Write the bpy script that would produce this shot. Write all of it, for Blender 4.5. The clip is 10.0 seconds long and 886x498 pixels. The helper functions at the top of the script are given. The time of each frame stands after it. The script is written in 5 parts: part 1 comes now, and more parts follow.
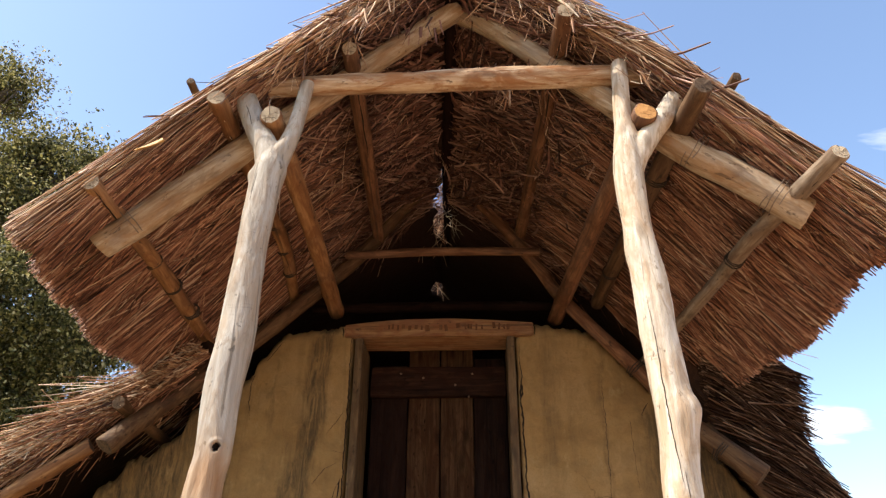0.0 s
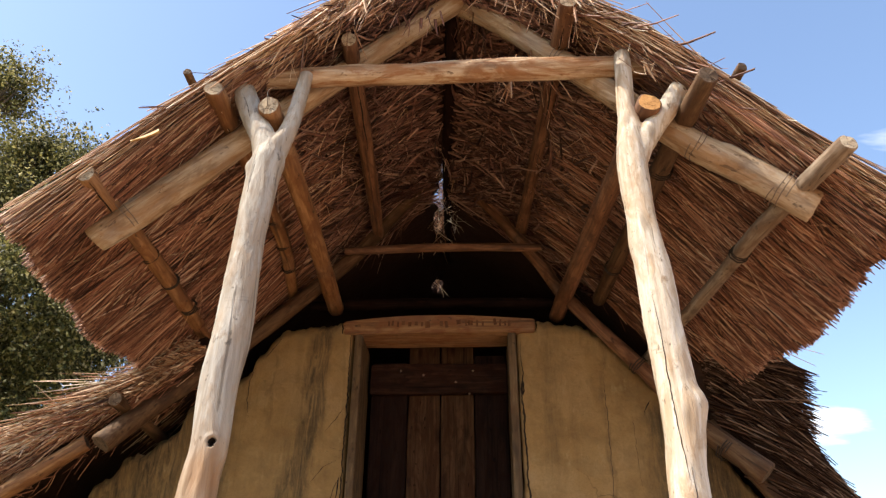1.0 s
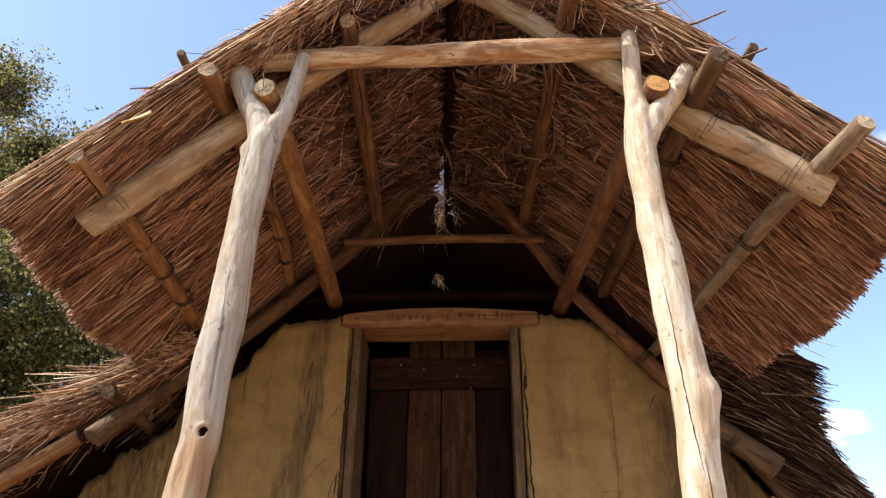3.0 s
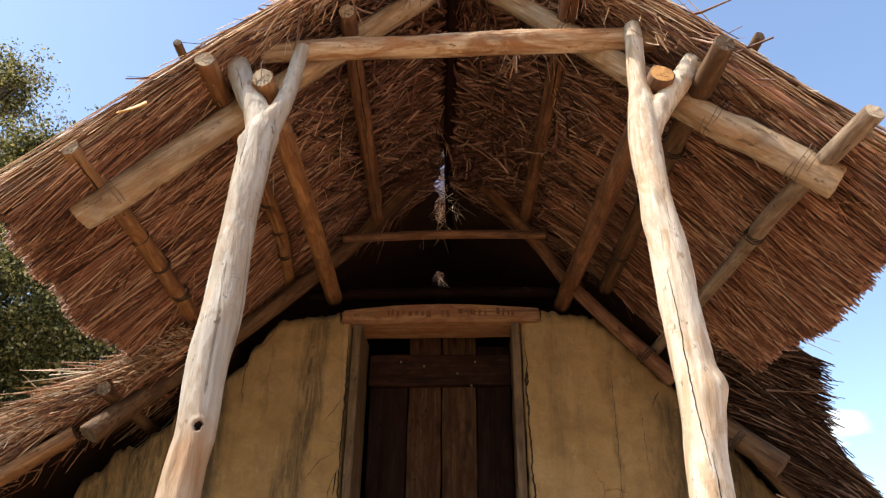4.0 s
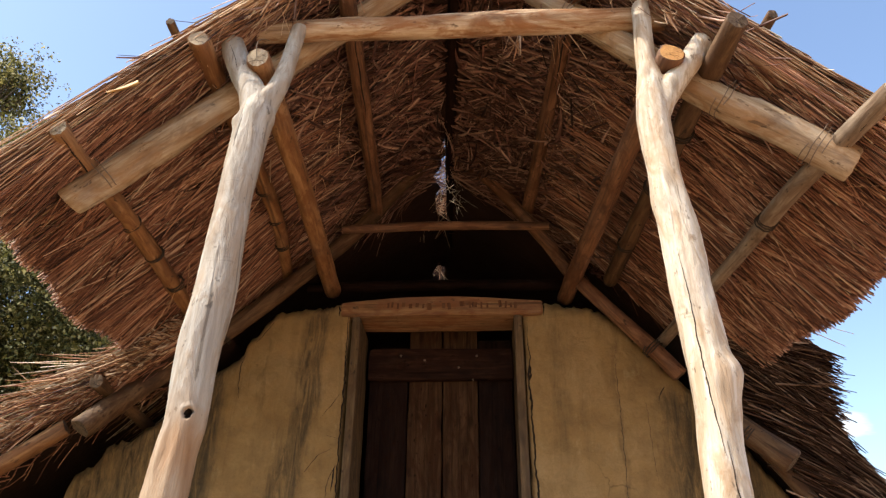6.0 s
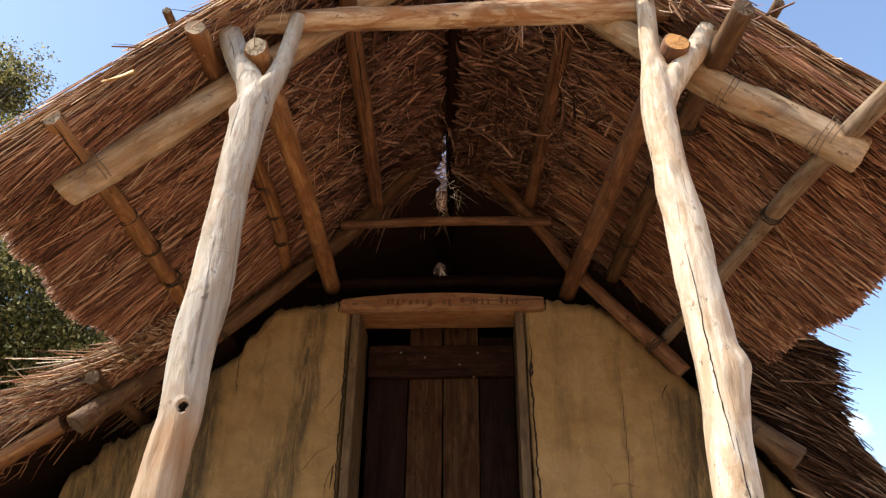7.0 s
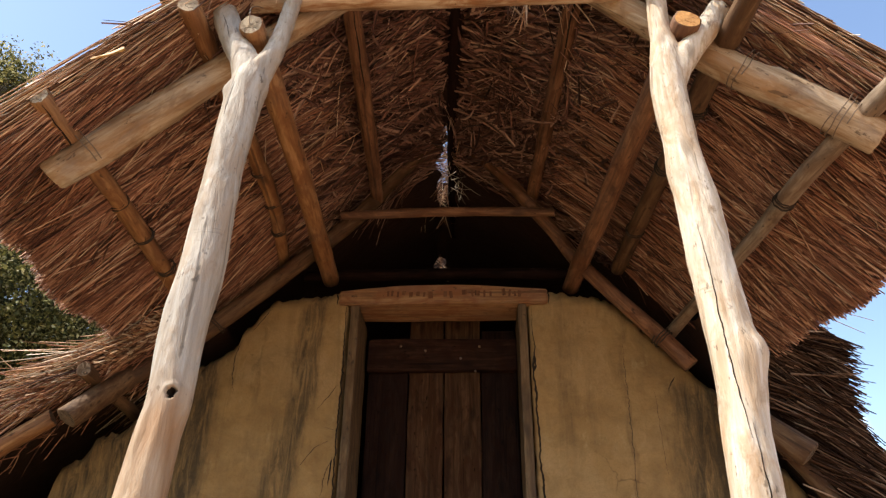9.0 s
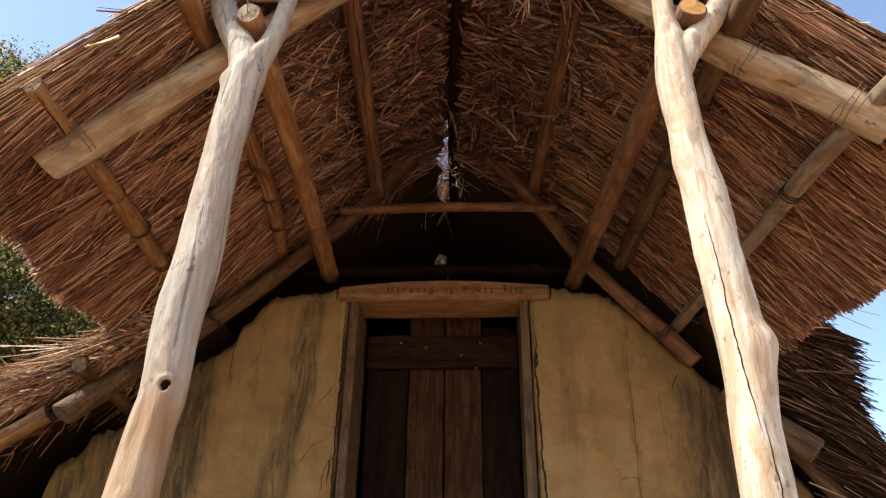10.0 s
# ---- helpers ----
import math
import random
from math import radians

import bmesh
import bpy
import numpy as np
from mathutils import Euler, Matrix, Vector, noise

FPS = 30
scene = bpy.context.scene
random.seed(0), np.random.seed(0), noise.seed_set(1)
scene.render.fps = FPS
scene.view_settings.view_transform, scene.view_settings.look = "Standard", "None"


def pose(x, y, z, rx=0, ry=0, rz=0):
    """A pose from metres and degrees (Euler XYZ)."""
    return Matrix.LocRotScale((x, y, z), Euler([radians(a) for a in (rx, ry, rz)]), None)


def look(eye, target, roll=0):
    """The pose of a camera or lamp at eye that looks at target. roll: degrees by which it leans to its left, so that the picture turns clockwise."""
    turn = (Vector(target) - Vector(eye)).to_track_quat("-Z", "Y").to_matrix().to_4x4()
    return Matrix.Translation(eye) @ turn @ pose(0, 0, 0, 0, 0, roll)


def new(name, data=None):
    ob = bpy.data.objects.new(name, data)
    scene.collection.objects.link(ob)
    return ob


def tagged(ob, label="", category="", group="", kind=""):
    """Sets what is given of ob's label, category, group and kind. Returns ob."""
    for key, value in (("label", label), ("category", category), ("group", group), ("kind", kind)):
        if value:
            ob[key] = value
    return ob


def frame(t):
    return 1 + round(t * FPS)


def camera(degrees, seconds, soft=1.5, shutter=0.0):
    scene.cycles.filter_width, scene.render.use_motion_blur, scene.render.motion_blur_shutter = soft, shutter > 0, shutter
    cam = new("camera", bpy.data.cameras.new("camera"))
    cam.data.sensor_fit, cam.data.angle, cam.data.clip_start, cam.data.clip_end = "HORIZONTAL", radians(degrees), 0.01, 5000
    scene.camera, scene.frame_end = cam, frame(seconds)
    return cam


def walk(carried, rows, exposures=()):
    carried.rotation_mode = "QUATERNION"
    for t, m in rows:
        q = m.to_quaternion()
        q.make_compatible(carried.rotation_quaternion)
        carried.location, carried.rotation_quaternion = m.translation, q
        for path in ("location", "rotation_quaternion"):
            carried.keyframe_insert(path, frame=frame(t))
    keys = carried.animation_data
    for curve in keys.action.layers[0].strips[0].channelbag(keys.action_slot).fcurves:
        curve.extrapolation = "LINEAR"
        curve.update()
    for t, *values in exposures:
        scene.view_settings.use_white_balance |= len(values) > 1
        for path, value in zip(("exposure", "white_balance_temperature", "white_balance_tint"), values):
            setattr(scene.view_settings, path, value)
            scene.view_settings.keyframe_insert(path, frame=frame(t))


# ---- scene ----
cam = camera(62.5, 10.0, soft=1.3)
PATH = [
    (0.0, (0.1004, 0.2923, 0.5843), (0.0120, 2.0305, 1.5690), 0.259),
    (1.0, (0.0964, 0.3380, 0.5827), (0.0078, 2.0758, 1.5683), 0.280),
    (2.0, (0.0925, 0.3837, 0.5810), (0.0035, 2.1210, 1.5677), 0.306),
    (3.0, (0.0886, 0.4294, 0.5793), (-0.0008, 2.1661, 1.5671), 0.337),
    (4.0, (0.0847, 0.4751, 0.5775), (-0.0051, 2.2112, 1.5666), 0.373),
    (5.0, (0.0808, 0.5208, 0.5758), (-0.0094, 2.2561, 1.5662), 0.413),
    (6.0, (0.0769, 0.5665, 0.5741), (-0.0138, 2.3011, 1.5658), 0.458),
    (7.0, (0.0731, 0.6122, 0.5724), (-0.0182, 2.3459, 1.5655), 0.508),
    (8.0, (0.0692, 0.6580, 0.5707), (-0.0226, 2.3907, 1.5653), 0.563),
    (9.0, (0.0654, 0.7037, 0.5689), (-0.0271, 2.4354, 1.5652), 0.622),
    (10.0, (0.0616, 0.7495, 0.5672), (-0.0315, 2.4800, 1.5651), 0.686),
]
walk(cam, [(t, look(eye, target, roll)) for t, eye, target, roll in PATH])

# ---------------------------------------------------------------- light
SUN_EL, SUN_AZ = radians(54), radians(64)  # azimuth: from the front of the house towards its left
TO_SUN = Vector((-math.sin(SUN_AZ) * math.cos(SUN_EL), -math.cos(SUN_AZ) * math.cos(SUN_EL), math.sin(SUN_EL)))
world = bpy.data.worlds.new("sky")
scene.world = world
world.use_nodes = True
wt = world.node_tree
sky = wt.nodes.new("ShaderNodeTexSky")
sky.sky_type = "NISHITA"
sky.sun_disc = False
sky.sun_elevation = SUN_EL
sky.sun_rotation = math.atan2(TO_SUN.x, TO_SUN.y)
sky.air_density, sky.dust_density, sky.ozone_density = 1.0, 1.2, 0.6
wt.nodes["Background"].inputs["Strength"].default_value = 0.185
wt.links.new(sky.outputs["Color"], wt.nodes["Background"].inputs["Color"])
sun = new("sun", bpy.data.lights.new("sun", "SUN"))
sun.data.energy, sun.data.angle, sun.data.color = 4.3, radians(0.53), (1.0, 0.93, 0.82)
sun.matrix_world = look((0, 0, 30), Vector((0, 0, 30)) - TO_SUN)
scene.view_settings.exposure = 0.85


# ---------------------------------------------------------------- materials
class Mat:
    """A small writer of node materials."""

    def __init__(self, name, rough=0.8, going_on=None):
        self.m = going_on or bpy.data.materials.new(name)
        self.m.use_nodes = True
        self.t = self.m.node_tree
        self.b = self.t.nodes["Principled BSDF"]
        self.b.inputs["Roughness"].default_value = rough
        self.b.inputs["Specular IOR Level"].default_value = 0.25

    def node(self, kind, **inputs):
        n = self.t.nodes.new(kind)
        for k, v in inputs.items():
            self.put(n.inputs[k.replace("_", " ")], v)
        return n

    def put(self, socket, v):
        if isinstance(v, bpy.types.NodeSocket):
            self.t.links.new(v, socket)
        else:
            socket.default_value = v

    def coords(self, scale=(1, 1, 1)):
        c = self.t.nodes.new("ShaderNodeTexCoord")
        mp = self.t.nodes.new("ShaderNodeMapping")
        mp.inputs["Scale"].default_value = scale
        self.t.links.new(c.outputs["Object"], mp.inputs["Vector"])
        return mp.outputs["Vector"]

    def noise(self, vec, scale, detail=4.0, rough=0.6, distort=0.0):
        n = self.node("ShaderNodeTexNoise", Vector=vec, Scale=scale, Detail=detail, Roughness=rough, Distortion=distort)
        return n.outputs["Fac"]

    def ramp(self, fac, stops):
        r = self.t.nodes.new("ShaderNodeValToRGB")
        while len(r.color_ramp.elements) < len(stops):
            r.color_ramp.elements.new(0.5)
        for e, (p, c) in zip(r.color_ramp.elements, stops):
            e.position = p
            e.color = (*c, 1) if len(c) == 3 else c
        self.t.links.new(fac, r.inputs["Fac"])
        return r.outputs["Color"]

    def span(self, fac, a, b):
        r = self.node("ShaderNodeMapRange", Value=fac)
        r.inputs["From Min"].default_value, r.inputs["From Max"].default_value = a, b
        return r.outputs["Result"]

    def mix(self, fac, a, b, how="MIX"):
        n = self.t.nodes.new("ShaderNodeMix")
        n.data_type, n.blend_type = "RGBA", how
        self.put(n.inputs["Factor"], fac)
        for s, v in ((n.inputs[6], a), (n.inputs[7], b)):
            self.put(s, (*v, 1) if isinstance(v, tuple) and len(v) == 3 else v)
        return n.outputs[2]

    def math(self, op, a, b):
        n = self.t.nodes.new("ShaderNodeMath")
        n.operation = op
        self.put(n.inputs[0], a)
        self.put(n.inputs[1], b)
        return n.outputs[0]

    def bump(self, height, strength, distance, before=None):
        n = self.node("ShaderNodeBump", Height=height, Strength=strength, Distance=distance)
        if before is not None:
            self.t.links.new(before, n.inputs["Normal"])
        return n.outputs["Normal"]

    def done(self, colour, normal=None):
        self.put(self.b.inputs["Base Color"], (*colour, 1) if isinstance(colour, tuple) else colour)
        if normal is not None:
            self.t.links.new(normal, self.b.inputs["Normal"])
        return self.m


def wood(name, dark, mid, pale, patch, patch_amount=0.5, grain=1.0, rough=0.75, relief=0.5, greyed=0.12):
    """Round or sawn timber: grain runs along the object's own z axis."""
    m = Mat(name, rough)
    info = m.t.nodes.new("ShaderNodeObjectInfo")
    c = m.t.nodes.new("ShaderNodeTexCoord")
    shift = m.node("ShaderNodeVectorMath", **{})
    shift.operation = "ADD"
    off = m.node("ShaderNodeVectorMath")
    off.operation = "SCALE"
    off.inputs[0].default_value = (13.0, 7.0, 29.0)
    m.t.links.new(info.outputs["Random"], off.inputs["Scale"])
    m.t.links.new(c.outputs["Object"], shift.inputs[0])
    m.t.links.new(off.outputs["Vector"], shift.inputs[1])

    def mapped(s):
        mp = m.t.nodes.new("ShaderNodeMapping")
        mp.inputs["Scale"].default_value = s
        m.t.links.new(shift.outputs["Vector"], mp.inputs["Vector"])
        return mp.outputs["Vector"]

    fine = m.noise(mapped((85 * grain, 85 * grain, 6 * grain)), 1.0, 5, 0.7, 0.4)
    streak = m.noise(mapped((32, 32, 2.2)), 1.0, 4, 0.6, 0.9)
    broad = m.noise(mapped((15, 15, 5.0)), 1.0, 5, 0.62, 1.2)
    spots = m.noise(mapped((10, 10, 6)), 1.0, 4, 0.65, 0.8)
    tone = m.math("ADD", m.math("MULTIPLY", fine, 0.45), m.math("MULTIPLY", streak, 0.55))
    col = m.ramp(tone, [(0.34, dark), (0.5, mid), (0.64, pale)])
    col = m.mix(m.math("MULTIPLY", m.span(broad, 0.46, 0.60), patch_amount), col, patch)
    col = m.mix(m.math("MULTIPLY", m.span(spots, 0.56, 0.68), 0.8), col, m.mix(0.7, col, dark))
    specks = m.noise(mapped((42, 42, 20)), 1.0, 3, 0.7)
    col = m.mix(m.math("MULTIPLY", m.span(specks, 0.63, 0.70), 0.8), col, tuple(v * 0.45 for v in dark))
    eye = m.node("ShaderNodeTexVoronoi", Vector=mapped((11, 11, 4.5)), Scale=1.0, Randomness=1.0)
    ringed = m.math("ADD", eye.outputs["Distance"], m.math("MULTIPLY", fine, 0.08))
    col = m.mix(m.math("MULTIPLY", m.span(ringed, 0.26, 0.12), 0.65), col, tuple(v * 0.7 for v in dark))
    grey = m.noise(mapped((7, 7, 3.2)), 1.0, 4, 0.6, 0.7)
    wan = sum(mid) / 3
    col = m.mix(m.math("MULTIPLY", m.span(grey, 0.50, 0.64), greyed), col, (wan * 1.02, wan * 0.93, wan * 0.82))
    check = m.noise(mapped((48, 48, 0.9)), 1.0, 2, 0.5, 0.2)
    crack = m.span(check, 0.66, 0.69)
    col = m.mix(m.math("MULTIPLY", crack, 0.5), col, tuple(v * 0.25 for v in dark))
    nrm = m.bump(fine, relief, 0.002)
    nrm = m.bump(streak, relief, 0.005, nrm)
    nrm = m.bump(broad, relief, 0.010, nrm)
    return m.done(col, nrm)


def peeled_post(name, dark, mid, pale, patch, amount, stripped=None):
    """Barkless trunk: cream wood with tan flecks, short scars across it, and a brown stripped patch."""
    m = wood(name, dark, mid, pale, patch, amount, 0.5, 0.65, 0.7, 0.2)
    k = Mat(name, 0.65, m)
    col = k.b.inputs["Base Color"].links[0].from_socket
    fleck = k.noise(k.coords((30, 30, 11)), 1.0, 5, 0.72, 0.6)
    col = k.mix(k.math("MULTIPLY", k.span(fleck, 0.56, 0.66), 0.6), col, tuple(v * 0.8 for v in patch))
    scar = k.noise(k.coords((9, 9, 70)), 1.0, 3, 0.6, 1.2)
    gate = k.span(k.noise(k.coords((6, 6, 5)), 1.0, 2), 0.52, 0.60)
    col = k.mix(k.math("MULTIPLY", k.math("MULTIPLY", k.span(scar, 0.62, 0.68), gate), 0.3), col, tuple(v * 0.55 for v in dark))
    if stripped:
        # below the knot the outer skin of the wood is gone: tan, with an orange stain under the knot itself
        z = k.node("ShaderNodeSeparateXYZ", Vector=k.coords()).outputs["Z"]
        uneven = k.math("ADD", z, k.math("MULTIPLY", k.noise(k.coords((26, 26, 5)), 1.0, 4, 0.65), 0.22))
        tan = k.ramp(k.noise(k.coords((24, 24, 3)), 1.0, 5, 0.65), [(0.35, (0.22, 0.12, 0.056)), (0.5, (0.32, 0.20, 0.11)), (0.66, (0.44, 0.32, 0.205))])
        col = k.mix(k.math("MULTIPLY", k.span(uneven, stripped[2] + 0.19, stripped[2] + 0.05), 0.9), col, tan)
        near = k.node("ShaderNodeVectorMath", **{})
        near.operation = "DISTANCE"
        k.t.links.new(k.coords((1.3, 1, 0.8)), near.inputs[0])
        near.inputs[1].default_value = (stripped[0] * 1.3, stripped[1], (stripped[2] - 0.06) * 0.8)
        col = k.mix(k.math("MULTIPLY", k.span(near.outputs["Value"], 0.065, 0.03), 0.55), col, (0.29, 0.145, 0.06))
    bump = k.bump(fleck, 0.6, 0.006, k.b.inputs["Normal"].links[0].from_socket)
    return k.done(col, bump)


def end_grain(name, dark, pale):
    """A sawn end: growth rings, grey weathering in blotches and dark star-shaped drying cracks."""
    m = Mat(name, 0.85)
    w = m.node("ShaderNodeTexWave", Vector=m.coords(), Scale=85.0, Distortion=6.0, Detail=3.0)
    w.wave_type, w.rings_direction = "RINGS", "Z"
    blot = m.noise(m.coords(), 30, 5, 0.75)
    grime = m.noise(m.coords(), 75, 5, 0.75)
    col = m.mix(m.math("MULTIPLY", w.outputs["Fac"], 0.35), pale, dark)
    col = m.mix(m.span(blot, 0.46, 0.66), col, m.mix(0.75, col, dark))
    col = m.mix(m.math("MULTIPLY", m.span(grime, 0.54, 0.68), 0.7), col, tuple(v * 0.5 for v in dark))
    cell = m.node("ShaderNodeTexVoronoi", Vector=m.coords((1, 1, 0.05)), Scale=34.0, Randomness=1.0)
    cell.feature = "DISTANCE_TO_EDGE"
    gate = m.span(m.noise(m.coords(), 22, 2), 0.5, 0.6)
    line = m.math("MULTIPLY", m.math("SUBTRACT", 1.0, m.span(cell.outputs["Distance"], 0.0, 0.05)), gate)
    col = m.mix(line, col, tuple(v * 0.2 for v in dark))
    nrm = m.bump(w.outputs["Fac"], 0.5, 0.002)
    return m.done(col, m.bump(grime, 0.6, 0.004, nrm))


def straw(name, stops, rough=0.6, gloss=0.35):
    m = Mat(name, rough)
    g = m.t.nodes.new("ShaderNodeNewGeometry")
    col = m.ramp(g.outputs["Random Per Island"], stops)
    n = m.noise(m.coords(), 30, 3)
    col = m.mix(m.math("MULTIPLY", m.span(n, 0.4, 0.75), 0.55), col, m.mix(1.0, col, (0.55, 0.42, 0.32), "MULTIPLY"))
    patch = m.noise(m.coords(), 2.6, 3)
    col = m.mix(m.math("MULTIPLY", m.span(patch, 0.5, 0.7), 0.4), col, m.mix(1.0, col, (0.80, 0.56, 0.42), "MULTIPLY"))
    # whole bundles differ in tone: long across the slope, narrow along the ridge
    bundle = m.noise(m.coords((2.2, 26, 2.2)), 1.0, 3, 0.6, 0.5)
    col = m.mix(m.math("MULTIPLY", m.span(bundle, 0.50, 0.66), 0.62), col, m.mix(1.0, col, (0.42, 0.36, 0.34), "MULTIPLY"))
    col = m.mix(m.math("MULTIPLY", m.span(bundle, 0.44, 0.32), 0.5), col, m.mix(1.0, col, (1.35, 1.32, 1.28), "MULTIPLY"))
    m.b.inputs["Specular IOR Level"].default_value = gloss
    return m.done(col)


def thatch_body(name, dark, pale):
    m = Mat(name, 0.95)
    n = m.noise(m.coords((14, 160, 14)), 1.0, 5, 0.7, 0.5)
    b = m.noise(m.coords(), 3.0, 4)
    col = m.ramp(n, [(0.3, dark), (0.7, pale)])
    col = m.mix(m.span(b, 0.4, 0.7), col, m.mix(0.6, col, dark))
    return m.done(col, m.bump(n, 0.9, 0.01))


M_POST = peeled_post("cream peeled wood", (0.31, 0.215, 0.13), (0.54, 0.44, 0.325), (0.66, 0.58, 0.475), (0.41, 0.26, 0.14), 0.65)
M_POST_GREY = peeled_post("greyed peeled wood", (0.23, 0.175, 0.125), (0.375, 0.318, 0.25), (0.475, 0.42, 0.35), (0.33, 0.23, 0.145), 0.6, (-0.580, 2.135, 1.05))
M_POLE = wood("tan pole wood", (0.095, 0.040, 0.015), (0.268, 0.125, 0.048), (0.385, 0.205, 0.088), (0.16, 0.061, 0.020), 0.75)
M_POLE_DARK = wood("red-brown pole wood", (0.05, 0.021, 0.010), (0.165, 0.074, 0.033), (0.26, 0.130, 0.064), (0.09, 0.034, 0.013), 0.75)
M_PEELED = wood("peeled tan log", (0.15, 0.082, 0.040), (0.38, 0.262, 0.155), (0.53, 0.41, 0.28), (0.28, 0.15, 0.066), 0.75, greyed=0.35)
M_GREYWOOD = wood("greyed purlin wood", (0.08, 0.048, 0.027), (0.21, 0.143, 0.09), (0.32, 0.24, 0.165), (0.135, 0.078, 0.042), 0.75)
M_BEAM = wood("pale peeled beam", (0.19, 0.09, 0.04), (0.43, 0.28, 0.16), (0.60, 0.47, 0.33), (0.27, 0.115, 0.042), 0.95)
M_OLD = wood("old brown roof timber", (0.04, 0.02, 0.009), (0.11, 0.058, 0.026), (0.17, 0.098, 0.048), (0.065, 0.028, 0.011), 0.7)
M_END = end_grain("sawn log end", (0.23, 0.15, 0.085), (0.50, 0.39, 0.26))
M_END_OLD = end_grain("weathered log end", (0.055, 0.033, 0.018), (0.15, 0.096, 0.056))
M_END_RED = end_grain("orange sawn log end", (0.34, 0.14, 0.04), (0.58, 0.30, 0.10))
M_LINTEL = wood("orange brown board", (0.10, 0.045, 0.017), (0.25, 0.125, 0.052), (0.335, 0.185, 0.085), (0.18, 0.064, 0.022), 0.75)
M_JAMB = wood("grey brown jamb board", (0.05, 0.029, 0.013), (0.135, 0.083, 0.039), (0.205, 0.135, 0.07), (0.075, 0.041, 0.018), 0.75)
# door woods are darkened to carry the weaker light of the recess
M_DOOR = wood("dark wood with recess shade in colour", (0.006, 0.003, 0.002), (0.016, 0.0075, 0.005), (0.026, 0.012, 0.007), (0.012, 0.004, 0.002), 0.7, greyed=0.0)
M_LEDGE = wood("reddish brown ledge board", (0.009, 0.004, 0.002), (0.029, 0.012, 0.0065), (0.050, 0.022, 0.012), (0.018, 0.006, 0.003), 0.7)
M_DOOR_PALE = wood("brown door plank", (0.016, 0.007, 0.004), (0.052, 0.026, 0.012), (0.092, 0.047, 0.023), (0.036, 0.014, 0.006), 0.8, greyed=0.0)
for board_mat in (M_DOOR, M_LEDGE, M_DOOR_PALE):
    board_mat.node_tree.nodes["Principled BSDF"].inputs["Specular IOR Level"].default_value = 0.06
M_INK = wood("faded carving", (0.06, 0.024, 0.009), (0.12, 0.048, 0.017), (0.16, 0.068, 0.025), (0.09, 0.032, 0.011), 0.4)
REED = [(0.0, (0.050, 0.019, 0.010)), (0.25, (0.185, 0.075, 0.040)), (0.6, (0.36, 0.165, 0.092)), (0.85, (0.52, 0.28, 0.165)), (1.0, (0.70, 0.48, 0.32))]
M_REED = straw("brown thatching reed", REED)
LEAFY = [(0.0, (0.040, 0.016, 0.010)), (0.4, (0.158, 0.069, 0.047)), (0.75, (0.30, 0.150, 0.102)), (1.0, (0.54, 0.355, 0.255))]
# near-white straw: highlights put into the colour
M_STRAW_LIT = straw("straw whitened to look sunlit", [(0.0, (0.42, 0.33, 0.21)), (0.5, (0.62, 0.53, 0.39)), (1.0, (0.74, 0.67, 0.54))])
M_BLADE = straw("dry reed leaf", LEAFY)
# paler copy of the reed: sunlight put into the colour
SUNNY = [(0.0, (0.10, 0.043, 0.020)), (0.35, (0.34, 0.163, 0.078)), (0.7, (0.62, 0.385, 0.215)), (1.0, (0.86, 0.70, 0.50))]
M_GOLD = straw("reed in sunlit tones", SUNNY)
# weathered reed, darkened to carry the shade on the right lower roof
SHADED = [(0.0, (0.012, 0.006, 0.004)), (0.4, (0.040, 0.021, 0.013)), (0.8, (0.105, 0.060, 0.038)), (1.0, (0.33, 0.23, 0.16))]
M_REED_SHADED = straw("weathered reed with shade in colour", SHADED, 0.9, 0.08)
# near black, so that shade between straws and in the loft is in the colour
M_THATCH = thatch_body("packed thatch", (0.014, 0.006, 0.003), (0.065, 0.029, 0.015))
M_AMBER = straw("amber dry leaf", [(0.0, (0.42, 0.22, 0.055)), (1.0, (0.60, 0.34, 0.10))])
M_ROPE = Mat("tarred twine", 0.8).done((0.045, 0.03, 0.02))
M_WIRE = Mat("rusty binding wire", 0.5).done((0.16, 0.11, 0.075))


